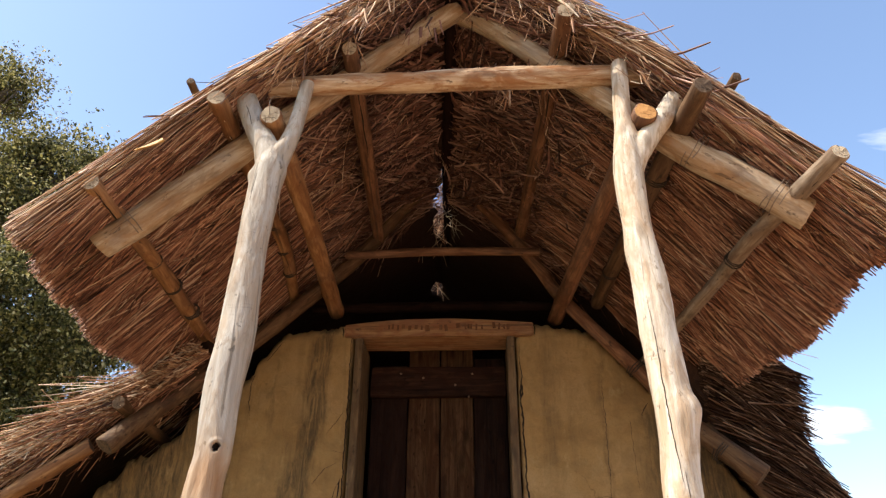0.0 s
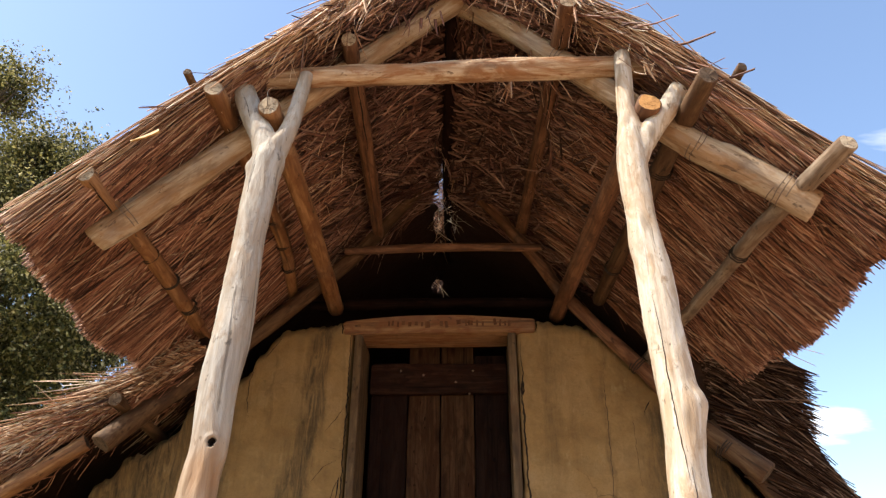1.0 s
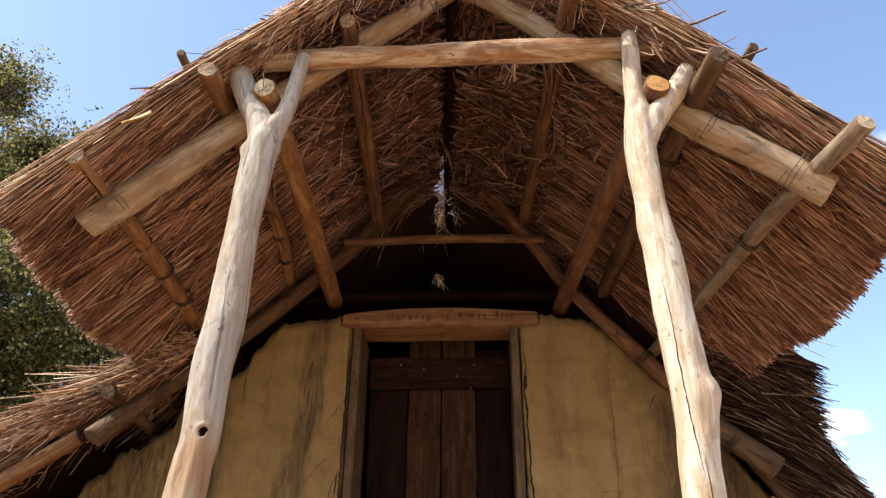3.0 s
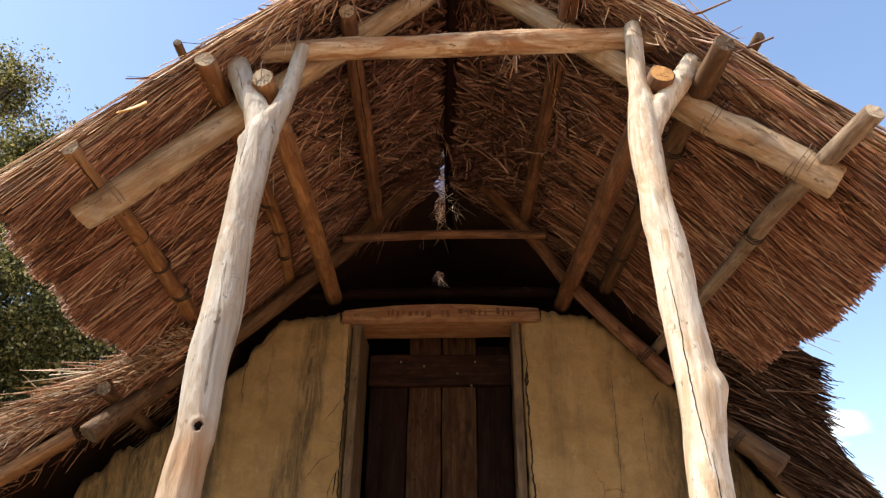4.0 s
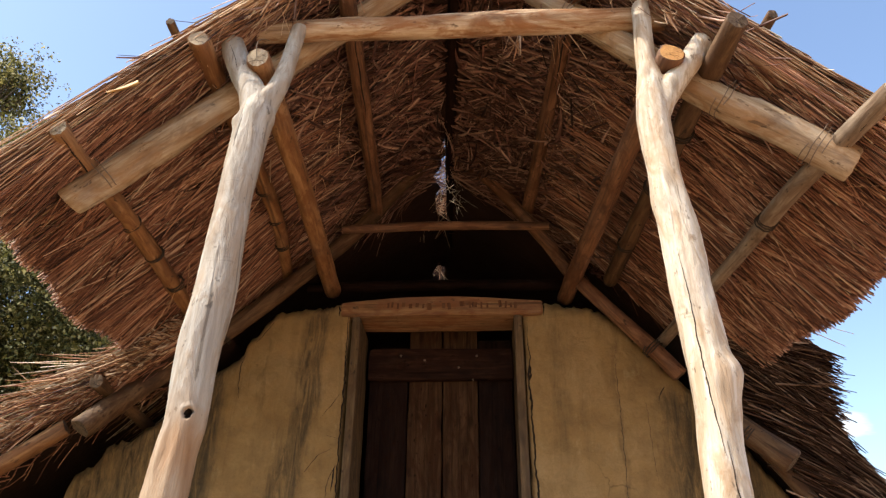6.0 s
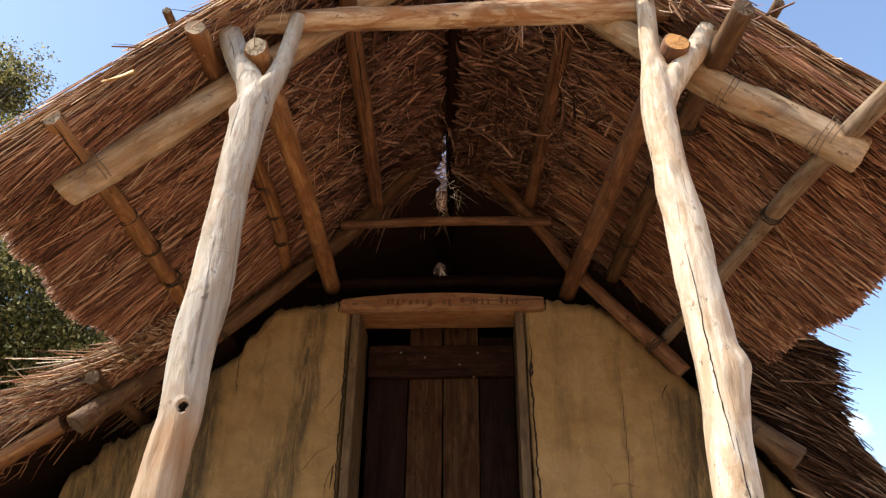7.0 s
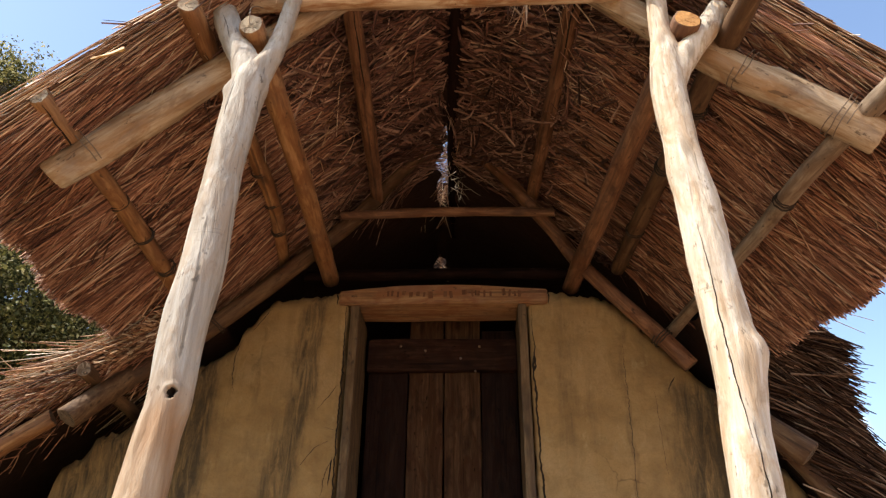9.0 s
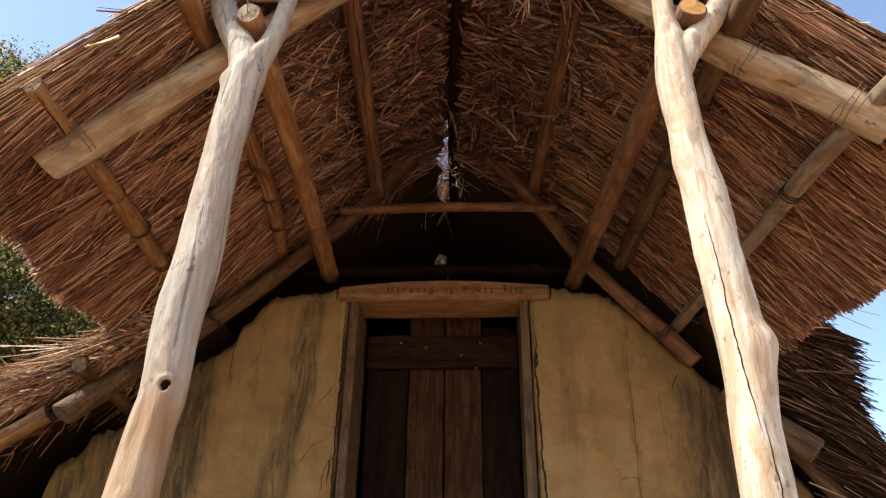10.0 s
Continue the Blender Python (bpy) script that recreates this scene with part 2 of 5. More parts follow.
def cob():
    m = Mat("ochre cob plaster", 0.95)
    v = m.coords()
    big = m.noise(v, 2.2, 5, 0.6, 0.3)
    fine = m.noise(v, 60, 5, 0.7)
    col = m.ramp(big, [(0.3, (0.212, 0.122, 0.044)), (0.5, (0.300, 0.183, 0.071)), (0.7, (0.365, 0.234, 0.103))])
    streak = m.noise(m.coords((8, 8, 0.7)), 1.0, 4, 0.6, 0.8)
    col = m.mix(m.math("MULTIPLY", m.span(streak, 0.56, 0.68), 0.30), col, (0.14, 0.09, 0.04))
    mott = m.noise(v, 9, 5, 0.7, 0.6)
    col = m.mix(m.math("MULTIPLY", m.span(mott, 0.46, 0.62), 0.35), col, (0.16, 0.098, 0.038))
    chalk = m.noise(m.coords((11, 11, 6)), 1.0, 5, 0.72)
    col = m.mix(m.math("MULTIPLY", m.span(chalk, 0.60, 0.70), 0.4), col, (0.40, 0.285, 0.135))
    streak2 = m.noise(m.coords((38, 38, 1.6)), 1.0, 3, 0.6, 0.5)
    gate = m.noise(m.coords((3, 3, 1.2)), 1.0, 2)
    both = m.math("MULTIPLY", m.span(streak2, 0.55, 0.70), m.span(gate, 0.45, 0.6))
    col = m.mix(m.math("MULTIPLY", both, 0.35), col, (0.075, 0.047, 0.02))
    sep = m.node("ShaderNodeSeparateXYZ", Vector=m.coords())
    warp = m.math("MULTIPLY", m.math("SUBTRACT", m.noise(m.coords((5, 5, 2.2)), 1.0, 4, 0.65), 0.5), 0.42)
    # water stains, and wide dark bands at the outer ends: where they leave the top of the wall, how they lean, how
    # wide, how strong
    for x0, lean, half, amount, lo, hi in ((-0.655, 0.15, 0.075, 0.85, 0.0, 2.2), (-0.74, 0.12, 0.13, 0.2, 0.0, 1.9), (-1.12, 0.08, 0.085, 0.85, 0.0, 1.95), (-1.46, 0.1, 0.34, 0.95, 0.0, 2.0), (1.10, 0.04, 0.26, 0.9, 0.0, 1.70), (1.14, 0.04, 0.25, 0.8, 0.0, 1.72), (-1.15, 0.06, 0.075, 0.9, 0.0, 1.9), (0.45, 0.0, 0.05, 0.35, 1.3, 2.2), (0.725, 0.04, 0.02, 0.4, 0.0, 2.1), (-0.93, 0.0, 0.012, 0.4, 1.55, 2.0)):
        line_x = m.math("ADD", m.math("MULTIPLY", m.math("SUBTRACT", sep.outputs["Z"], 2.1), lean), x0)
        away = m.math("ABSOLUTE", m.math("ADD", m.math("SUBTRACT", sep.outputs["X"], line_x), m.math("MULTIPLY", warp, 0.5)), 0.0)
        band = m.math("SUBTRACT", 1.0, m.span(away, half * 0.45, half))
        tall = m.math("MULTIPLY", m.span(sep.outputs["Z"], hi, hi - 0.10), m.span(sep.outputs["Z"], lo - 0.1, lo + 0.15))
        grit = m.span(m.noise(m.coords((34, 34, 5)), 1.0, 5, 0.72, 0.8), 0.30, 0.62)
        col = m.mix(m.math("MULTIPLY", m.math("MULTIPLY", m.math("MULTIPLY", band, grit), tall), amount), col, (0.060, 0.041, 0.021))
    grain = m.noise(m.coords(), 130, 4, 0.75)
    col = m.mix(m.math("MULTIPLY", m.span(grain, 0.48, 0.62), 0.25), col, m.mix(1.0, col, (0.62, 0.58, 0.52), "MULTIPLY"))
    smear = m.noise(m.coords((5, 5, 9)), 1.0, 5, 0.7, 1.5)
    col = m.mix(m.math("MULTIPLY", m.span(smear, 0.52, 0.62), 0.16), col, (0.155, 0.095, 0.038))
    pits = m.noise(m.coords(), 14, 4, 0.7)
    col = m.mix(m.span(pits, 0.66, 0.78), col, (0.15, 0.095, 0.04))
    vor = m.node("ShaderNodeTexVoronoi", Vector=m.coords((2.4, 2.4, 1.6)), Scale=1.0, Randomness=1.0)
    vor.feature = "DISTANCE_TO_EDGE"
    wob = m.noise(m.coords(), 9, 3)
    wv = m.node("ShaderNodeVectorMath")
    wv.operation = "MULTIPLY_ADD"
    cmb = m.node("ShaderNodeCombineXYZ", X=wob, Y=wob, Z=wob)
    m.t.links.new(cmb.outputs["Vector"], wv.inputs[0])
    wv.inputs[1].default_value = (0.5, 0.5, 0.5)
    m.t.links.new(m.coords((2.4, 2.4, 1.6)), wv.inputs[2])
    m.t.links.new(wv.outputs["Vector"], vor.inputs["Vector"])
    line = m.math("SUBTRACT", 1.0, m.span(vor.outputs["Distance"], 0.002, 0.011))
    where = m.math("MULTIPLY", m.span(m.noise(m.coords(), 1.7, 2), 0.58, 0.64), 0.5)
    line = m.math("MULTIPLY", line, where)
    col = m.mix(m.math("MULTIPLY", line, 0.8), col, (0.05, 0.032, 0.015))
    nrm = m.bump(fine, 0.5, 0.005)
    nrm = m.bump(mott, 0.5, 0.012, nrm)
    nrm = m.bump(big, 0.5, 0.03, nrm)
    nrm = m.bump(m.math("SUBTRACT", 1.0, line), 0.6, 0.006, nrm)
    return m.done(col, nrm)


M_COB = cob()


# near-black plaster: the loft's shade put into the colour
def loft_dark():
    m = Mat("plaster with loft shade in colour", 0.95)
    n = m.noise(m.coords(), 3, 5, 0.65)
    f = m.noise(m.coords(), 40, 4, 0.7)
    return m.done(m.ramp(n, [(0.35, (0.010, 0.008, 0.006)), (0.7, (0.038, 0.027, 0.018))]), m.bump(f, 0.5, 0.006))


M_LOFT_DARK = loft_dark()


def earth():
    m = Mat("ground coloured for bounce", 0.95)
    n = m.noise(m.coords(), 0.6, 6, 0.6)
    f = m.noise(m.coords(), 25, 5, 0.7)
    # unseen ground: pale for bounce, left side darkened to dim the right slope
    sx = m.node("ShaderNodeSeparateXYZ", Vector=m.coords())
    dark_left = m.span(m.math("ADD", sx.outputs["X"], m.math("MULTIPLY", n, 2.0)), 0.6, -1.2)
    col = m.ramp(n, [(0.52, (0.53, 0.352, 0.232)), (0.80, (0.22, 0.16, 0.07))])
    col = m.mix(dark_left, col, (0.135, 0.115, 0.05))
    col = m.mix(m.span(f, 0.4, 0.7), col, m.mix(1.0, col, (0.6, 0.6, 0.55), "MULTIPLY"))
    return m.done(col, m.bump(f, 0.5, 0.02))


M_EARTH = earth()


def leaf_mat():
    m = Mat("small oval leaf", 0.6)
    g = m.t.nodes.new("ShaderNodeNewGeometry")
    col = m.ramp(g.outputs["Random Per Island"], [(0.0, (0.030, 0.036, 0.014)), (0.45, (0.125, 0.118, 0.034)), (0.8, (0.38, 0.325, 0.105)), (1.0, (0.70, 0.62, 0.34))])
    n = m.noise(m.coords(), 0.55, 3)
    col = m.mix(m.math("MULTIPLY", m.span(n, 0.52, 0.68), 0.6), col, (0.19, 0.155, 0.025))
    # dark patches put the shade inside the crown into the leaf colour
    crown_shade = m.noise(m.coords(), 1.5, 3, 0.65)
    col = m.mix(m.math("MULTIPLY", m.span(crown_shade, 0.52, 0.42), 0.6), col, m.mix(1.0, col, (0.24, 0.25, 0.26), "MULTIPLY"))
    m.put(m.b.inputs["Base Color"], col)
    tr = m.node("ShaderNodeBsdfTranslucent", Color=col)
    mx = m.node("ShaderNodeMixShader", Fac=0.42)
    m.t.links.new(m.b.outputs[0], mx.inputs[1])
    m.t.links.new(tr.outputs[0], mx.inputs[2])
    m.t.links.new(mx.outputs[0], m.t.nodes["Material Output"].inputs["Surface"])
    return m.m


M_LEAF = leaf_mat()
M_BARK = wood("grey bark", (0.05, 0.04, 0.03), (0.11, 0.09, 0.07), (0.17, 0.14, 0.11), (0.08, 0.07, 0.05), 0.5)


# ---------------------------------------------------------------- mesh tools
def mesh_object(name, verts, faces, mats, parent=None, label="", smooth=True, mat_index=None):
    me = bpy.data.meshes.new(name)
    me.from_pydata([tuple(v) for v in verts], [], [tuple(f) for f in faces])
    for m in mats:
        me.materials.append(m)
    if mat_index is not None:
        me.polygons.foreach_set("material_index", mat_index)
    me.polygons.foreach_set("use_smooth", [smooth] * len(me.polygons))
    me.update()
    ob = new(name, me)
    ob.parent = parent
    if label:
        ob["label"] = label
    return ob


def part(name, bm, material, parent, label="", smooth=False):
    me = bpy.data.meshes.new(name)
    bm.to_mesh(me)
    bm.free()
    me.materials.append(material)
    me.polygons.foreach_set("use_smooth", [smooth] * len(me.polygons))
    ob = new(name, me)
    ob.parent = parent
    if label:
        ob["label"] = label
    return ob


def curve_points(pts, step):
    """Catmull-Rom through pts; each point carries place and radius."""
    P = [np.array(p, float) for p in pts]
    P = [2 * P[0] - P[1]] + P + [2 * P[-1] - P[-2]]
    out = []
    for i in range(1, len(P) - 2):
        a, b, c, d = P[i - 1:i + 3]
        n = max(1, int(np.linalg.norm((c - b)[:3]) / step))
        for k in range(n):
            t = k / n
            out.append(0.5 * (2 * b + (c - a) * t + (2 * a - 5 * b + 4 * c - d) * t * t + (3 * b - a - 3 * c + d) * t ** 3))
    out.append(P[-2])
    return np.array(out)


def tube_data(pts, seg=16, step=0.03, rough=0.06, seed=0, chamfer=0.12):
    """Rings round a bent, tapering, slightly lumpy pole; rows of x, y, z, radius. Caps are fans."""
    C = curve_points(pts, step)
    n = len(C)
    T = np.gradient(C[:, :3], axis=0)
    T /= np.linalg.norm(T, axis=1)[:, None]
    ref = np.array((0.0, 0.0, 1.0)) if abs(T[0][2]) < 0.8 else np.array((0.0, 1.0, 0.0))
    verts, rings = [], []
    order = [(0, -1)] + [(i, 0) for i in range(n)] + [(n - 1, 1)]
    for i, cap in order:
        a = np.cross(T[i], ref)
        a /= np.linalg.norm(a)
        b = np.cross(T[i], a)
        ring = []
        for k in range(seg):
            th = 2 * math.pi * k / seg
            d = a * math.cos(th) + b * math.sin(th)
            p = C[i, :3]
            q = Vector((d[0] * 1.3 + seed * 3.1, d[1] * 1.3 + i * step * 4.0, d[2] * 1.3 + seed))
            r = C[i, 3] * (1 + rough * noise.noise(q) + 0.5 * rough * noise.noise(q * 2.7))
            if i in (0, n - 1):
                p = p + T[i] * (C[i, 3] * 0.13 * math.cos(th - seed * 2.3) + 0.004 * noise.noise(Vector((math.cos(th) * 3, math.sin(th) * 3, seed))))
            if cap:
                p = p + T[i] * cap * 0.004
                r *= 1 - chamfer
            ring.append(len(verts))
            verts.append(p + d * r)
        rings.append(ring)
    faces, idx = [], []
    for r0, r1 in zip(rings, rings[1:]):
        for k in range(seg):
            j = (k + 1) % seg
            faces.append((r0[k], r0[j], r1[j], r1[k]))
            idx.append(0)
    for ring, i, flip in ((rings[0], 0, True), (rings[-1], n - 1, False)):
        c = len(verts)
        verts.append(np.mean([verts[v] for v in ring], axis=0))
        for k in range(seg):
            j = (k + 1) % seg
            faces.append((ring[j], ring[k], c) if flip else (ring[k], ring[j], c))
            idx.append(1)
    return verts, faces, idx


def log(name, pts, mats, label, category, group="", seg=18, rough=0.13, seed=0, parent=None, step=0.04):
    """A pole along pts (x, y, z, radius), in its own frame with z along the pole, so that grain follows it."""
    p0, p1 = Vector(pts[0][:3]), Vector(pts[-1][:3])
    m = Matrix.Translation(p0) @ (p1 - p0).to_track_quat("Z", "Y").to_matrix().to_4x4()
    inv = m.inverted()
    local = [(*(inv @ Vector(p[:3])), p[3]) for p in pts]
    v, f, i = tube_data(local, seg, step, rough, seed)
    rnd = random.Random(seed * 17 + 3)
    size = (p1 - p0).length
    for _ in range(max(1, int(size / 0.28))):
        # a pruned branch leaves a low swelling
        q = np.array(v[rnd.randrange(seg * 2, max(seg * 2 + 1, len(v) - seg * 2 - 2))])
        r, h = pts[0][3] * rnd.uniform(0.5, 0.8), pts[0][3] * rnd.uniform(0.04, 0.12)
        for k in range(seg, len(v) - seg - 2):
            w = math.exp(-float(np.sum((v[k] - q) ** 2)) / r ** 2)
            if w > 0.02:
                v[k] = v[k] + np.array((v[k][0], v[k][1], 0.0)) / max(1e-4, math.hypot(v[k][0], v[k][1])) * h * w
    ob = mesh_object(name, v, [q for q, k in zip(f, i) if k == 0], mats[:1])
    ob.matrix_world = m
    caps = [q for q, k in zip(f, i) if k == 1]
    for face_set in (caps[:seg], caps[seg:]):
        used = sorted({k for q in face_set for k in q})
        order = {k: j for j, k in enumerate(used)}
        mesh_object("cut_end", [v[k] for k in used], [tuple(order[k] for k in q) for q in face_set], mats[1:], ob, "sawn end with growth rings", False)
    if parent is None:
        tagged(ob, label, category, group)
    else:
        ob.parent = parent
        ob.matrix_parent_inverse = parent.matrix_world.inverted()
    return ob


def blades(name, S, D, N, L, W, H, bend, mats, parent, label="", rings=3, curl=None):
    """Straws: S starts, D directions, N sideways-out directions, lengths, widths, heights, bend along N."""
    n = len(S)
    D = D / np.linalg.norm(D, axis=1)[:, None]
    B = np.cross(D, N)
    B /= np.linalg.norm(B, axis=1)[:, None]
    N = np.cross(B, D)
    V = np.empty((n, rings, 3, 3))
    for k in range(rings):
        t = k / (rings - 1)
        c = S + D * (L * t)[:, None] + N * (bend * t * t * L)[:, None]
        if curl is not None:
            c = c + B * (curl * L * t * t)[:, None]
        w = W * (1.0 - 0.55 * t * t)
        V[:, k, 0] = c + B * (w * 0.5)[:, None]
        V[:, k, 1] = c - B * (w * 0.5)[:, None]
        V[:, k, 2] = c + N * H[:, None]
    V = V.reshape(-1, 3)
    base = (np.arange(n) * rings * 3)[:, None, None]
    q = []
    for k in range(rings - 1):
        for a, b in ((0, 1), (1, 2), (2, 0)):
            q.append((k * 3 + a, k * 3 + b, k * 3 + 3 + b, k * 3 + 3 + a))
    F = (base + np.array(q)[None]).reshape(-1, 4)
    me = bpy.data.meshes.new(name)
    me.vertices.add(len(V))
    me.vertices.foreach_set("co", V.ravel())
    me.loops.add(F.size)
    me.loops.foreach_set("vertex_index", F.ravel())
    me.polygons.add(len(F))
    me.polygons.foreach_set("loop_start", np.arange(0, F.size, 4))
    me.update(calc_edges=True)
    for m in mats:
        me.materials.append(m)
    ob = new(name, me)
    ob.parent = parent
    tagged(ob, label, kind="stuff")
    return ob


def empty(name, place, label, category, group="", kind=""):
    ob = new(name)
    ob.location = place
    ob.empty_display_size = 0.1
    return tagged(ob, label, category, group, kind)


def ring_coil(name, centre, axis, radius, wire, turns, material, parent, squash=1.0, spread=0.012, seed=0):
    """Twine wound a few times round a pole."""
    axis = Vector(axis).normalized()
    a = axis.orthogonal().normalized()
    b = axis.cross(a)
    rnd = random.Random(seed)
    pts = []
    steps = 14 * turns
    for k in range(steps + 1):
        th = 2 * math.pi * k / 14
        r = radius * (1 + 0.05 * rnd.uniform(-1, 1))
        p = Vector(centre) + a * r * math.cos(th) + b * r * squash * math.sin(th) + axis * ((k / steps - 0.5) * spread * turns + rnd.uniform(-0.002, 0.002))
        pts.append((*p, wire))
    v, f, i = tube_data(pts, 6, 0.02, 0.0, 0)
    ob = mesh_object(name, v, f, [material], parent)
    if parent is not None:
        ob.matrix_parent_inverse = parent.matrix_world.inverted()
    return ob


M_GAP = Mat("dark crack", 1.0).done((0.02, 0.012, 0.007))


def sliver(name, host, line, parent, jitter, lift=0.0012):
    """A drying crack: a dark sliver that follows the front of host. line: z, x, half width."""
    line = sorted(line)
    zs, xs, ws = [np.array(c, float) for c in zip(*line)]
    n = max(4, int((zs[-1] - zs[0]) / 0.007))
    verts = []
    for k in range(n + 1):
        z = zs[0] + (zs[-1] - zs[0]) * k / n
        x = np.interp(z, zs, xs) + jitter * (noise.noise(Vector((z * 26, xs[0] * 40, 0))) + 0.6 * noise.noise(Vector((z * 80, xs[0] * 40, 3))))
        w = np.interp(z, zs, ws) * (1 + 0.5 * noise.noise(Vector((z * 45, xs[0] * 9, 7)))) * min(1.0, 6 * k / n + 0.05, 6 * (n - k) / n + 0.05)
        for dx in (-w, w):
            hit, p, nn, _ = host.ray_cast(Vector((x + dx, 1.0, z)), Vector((0, 1, 0)))
            y = p.y - lift if hit else (verts[-1][1] if verts else 3.8)
            verts.append((x + dx, y, z))
    m = len(verts)
    verts += [(x, y + 0.004, z) for x, y, z in verts]
    faces = []
    for k in range(n):
        a = 2 * k
        faces += [(a, a + 1, a + 3, a + 2), (a + m, a + 2 + m, a + 3 + m, a + 1 + m), (a, a + 2, a + 2 + m, a + m), (a + 1, a + 1 + m, a + 3 + m, a + 3)]
    return mesh_object(name, verts, faces, [M_GAP], parent, smooth=False)


# ---------------------------------------------------------------- ground
def ground():
    R = [0, 2, 4, 7, 12, 20, 40, 90, 250, 800, 2500]
    verts, faces = [(0, 0, 0)], []
    for i, r in enumerate(R[1:]):
        for k in range(48):
            th = 2 * math.pi * k / 48
            x, y = r * math.cos(th), 4 + r * math.sin(th)
            verts.append((x, y, 0.0 if r < 9 else 0.12 * noise.noise(Vector((x * 0.05, y * 0.05, 0)))))
    for k in range(48):
        faces.append((0, 1 + k, 1 + (k + 1) % 48))
    for i in range(len(R) - 2):
        a, b = 1 + i * 48, 1 + (i + 1) * 48
        for k in range(48):
            j = (k + 1) % 48
            faces.append((a + k, b + k, b + j, a + j))
    verts[0] = (0, 4, 0)
    ob = mesh_object("ground", verts, faces, [M_EARTH])
    tagged(ob, "unseen ground, pale for bounce and darker at left", "ground", kind="structure")


ground()

# ---------------------------------------------------------------- the house's cross-section
SHEAR = -0.075  # the house's axis runs slightly towards -x


def skew(x, y):
    return x + SHEAR * (y - 2.3)


PROFILE = {
    -1: np.array([(0.03, 3.01), (-0.38, 2.692), (-0.80, 2.333), (-1.13, 1.988), (-1.40, 1.72)]),
    1: np.array([(0.03, 3.01), (0.40, 2.727), (0.65, 2.543), (0.962, 2.203), (1.24, 1.876), (1.425, 1.700)]),
}
ARC = {s: np.concatenate([[0], np.cumsum(np.linalg.norm(np.diff(p, axis=0), axis=1))]) for s, p in PROFILE.items()}
PORCH_FRONT, PORCH_BACK = 2.235, 3.46


def eave(side, y):
    """How far down the slope the porch thatch reaches."""
    base = ARC[side][-1]
    if side < 0:
        return base - 0.075 + 0.065 * np.sin((y - 2.2) * 2.4)
    return base - 0.045 + 0.055 * np.exp(-((y - 2.95) / 0.35) ** 2)


def slope(side, u, y):
    """Point, down-slope direction and outward normal on the underside at u metres from the ridge."""
    a, p = ARC[side], PROFILE[side]
    u = np.asarray(u, float)
    i = np.clip(np.searchsorted(a, u) - 1, 0, len(a) - 2)
    d = (p[i + 1] - p[i]) / (a[i + 1] - a[i])[..., None]
    q = p[i] + d * (u - a[i])[..., None]
    P = np.stack([skew(q[..., 0], y), np.broadcast_to(y, u.shape), q[..., 1] - 0.014], -1)
    D = np.stack([d[..., 0], np.zeros(u.shape), d[..., 1]], -1)
    Nn = np.stack([-d[..., 1] * side, np.zeros(u.shape), d[..., 0] * side], -1)
    return P, D, Nn


def laid(side, u, y, L):
    """As slope(), with the direction of a straw of length L that lies along the curve of the roof."""
    P, D, Nn = slope(side, u, y)
    Q = slope(side, u + L, y)[0]
    D = (Q - P) / np.linalg.norm(Q - P, axis=1)[:, None]
    return P, D, Nn


def slab(name, side, y0, y1, u0, u1, thick, parent, nu=40, ny=40, lump=0.012, label=""):
    """A closed, lumpy layer of packed thatch on one slope. u0, u1 and thick may depend on y."""
    ys = np.linspace(y0, y1, ny)
    verts = []
    for layer in (0, 1):
        for y in ys:
            us = np.linspace(u0(y), u1(y), nu)
            P, D, Nn = slope(side, us, np.full(nu, y))
            for k in range(nu):
                q = Vector(P[k]) * 7
                h = lump * noise.noise(q) + lump * 0.6 * noise.noise(q * 3)
                if layer:
                    h += thick(us[k], y, u1(y))
                verts.append(P[k] + Nn[k] * h)
    off = nu * ny
    faces = []
    for j in range(ny - 1):
        for k in range(nu - 1):
            a = j * nu + k
            faces.append((a, a + 1, a + nu + 1, a + nu))
            faces.append((off + a, off + a + nu, off + a + nu + 1, off + a + 1))
    for k in range(nu - 1):
        a, b = k, (ny - 1) * nu + k
        faces.append((a, off + a, off + a + 1, a + 1))
        faces.append((b, b + 1, off + b + 1, off + b))
    for j in range(ny - 1):
        a, b = j * nu, j * nu + nu - 1
        faces.append((a, a + nu, off + a + nu, off + a))
        faces.append((b, off + b, off + b + nu, b + nu))
    if side > 0:
        faces = [f[::-1] for f in faces]
    return mesh_object(name, verts, faces, [M_THATCH], parent, label)


rng = np.random.default_rng(7)


def U(a, b, n):
    return rng.uniform(a, b, n)


def spread(D, Nn, angle, lift):
    """Turn directions within the slope by angle and out of it by lift."""
    side_dir = np.cross(Nn, D)
    return D * np.cos(angle)[:, None] + side_dir * np.sin(angle)[:, None] + Nn * lift[:, None]


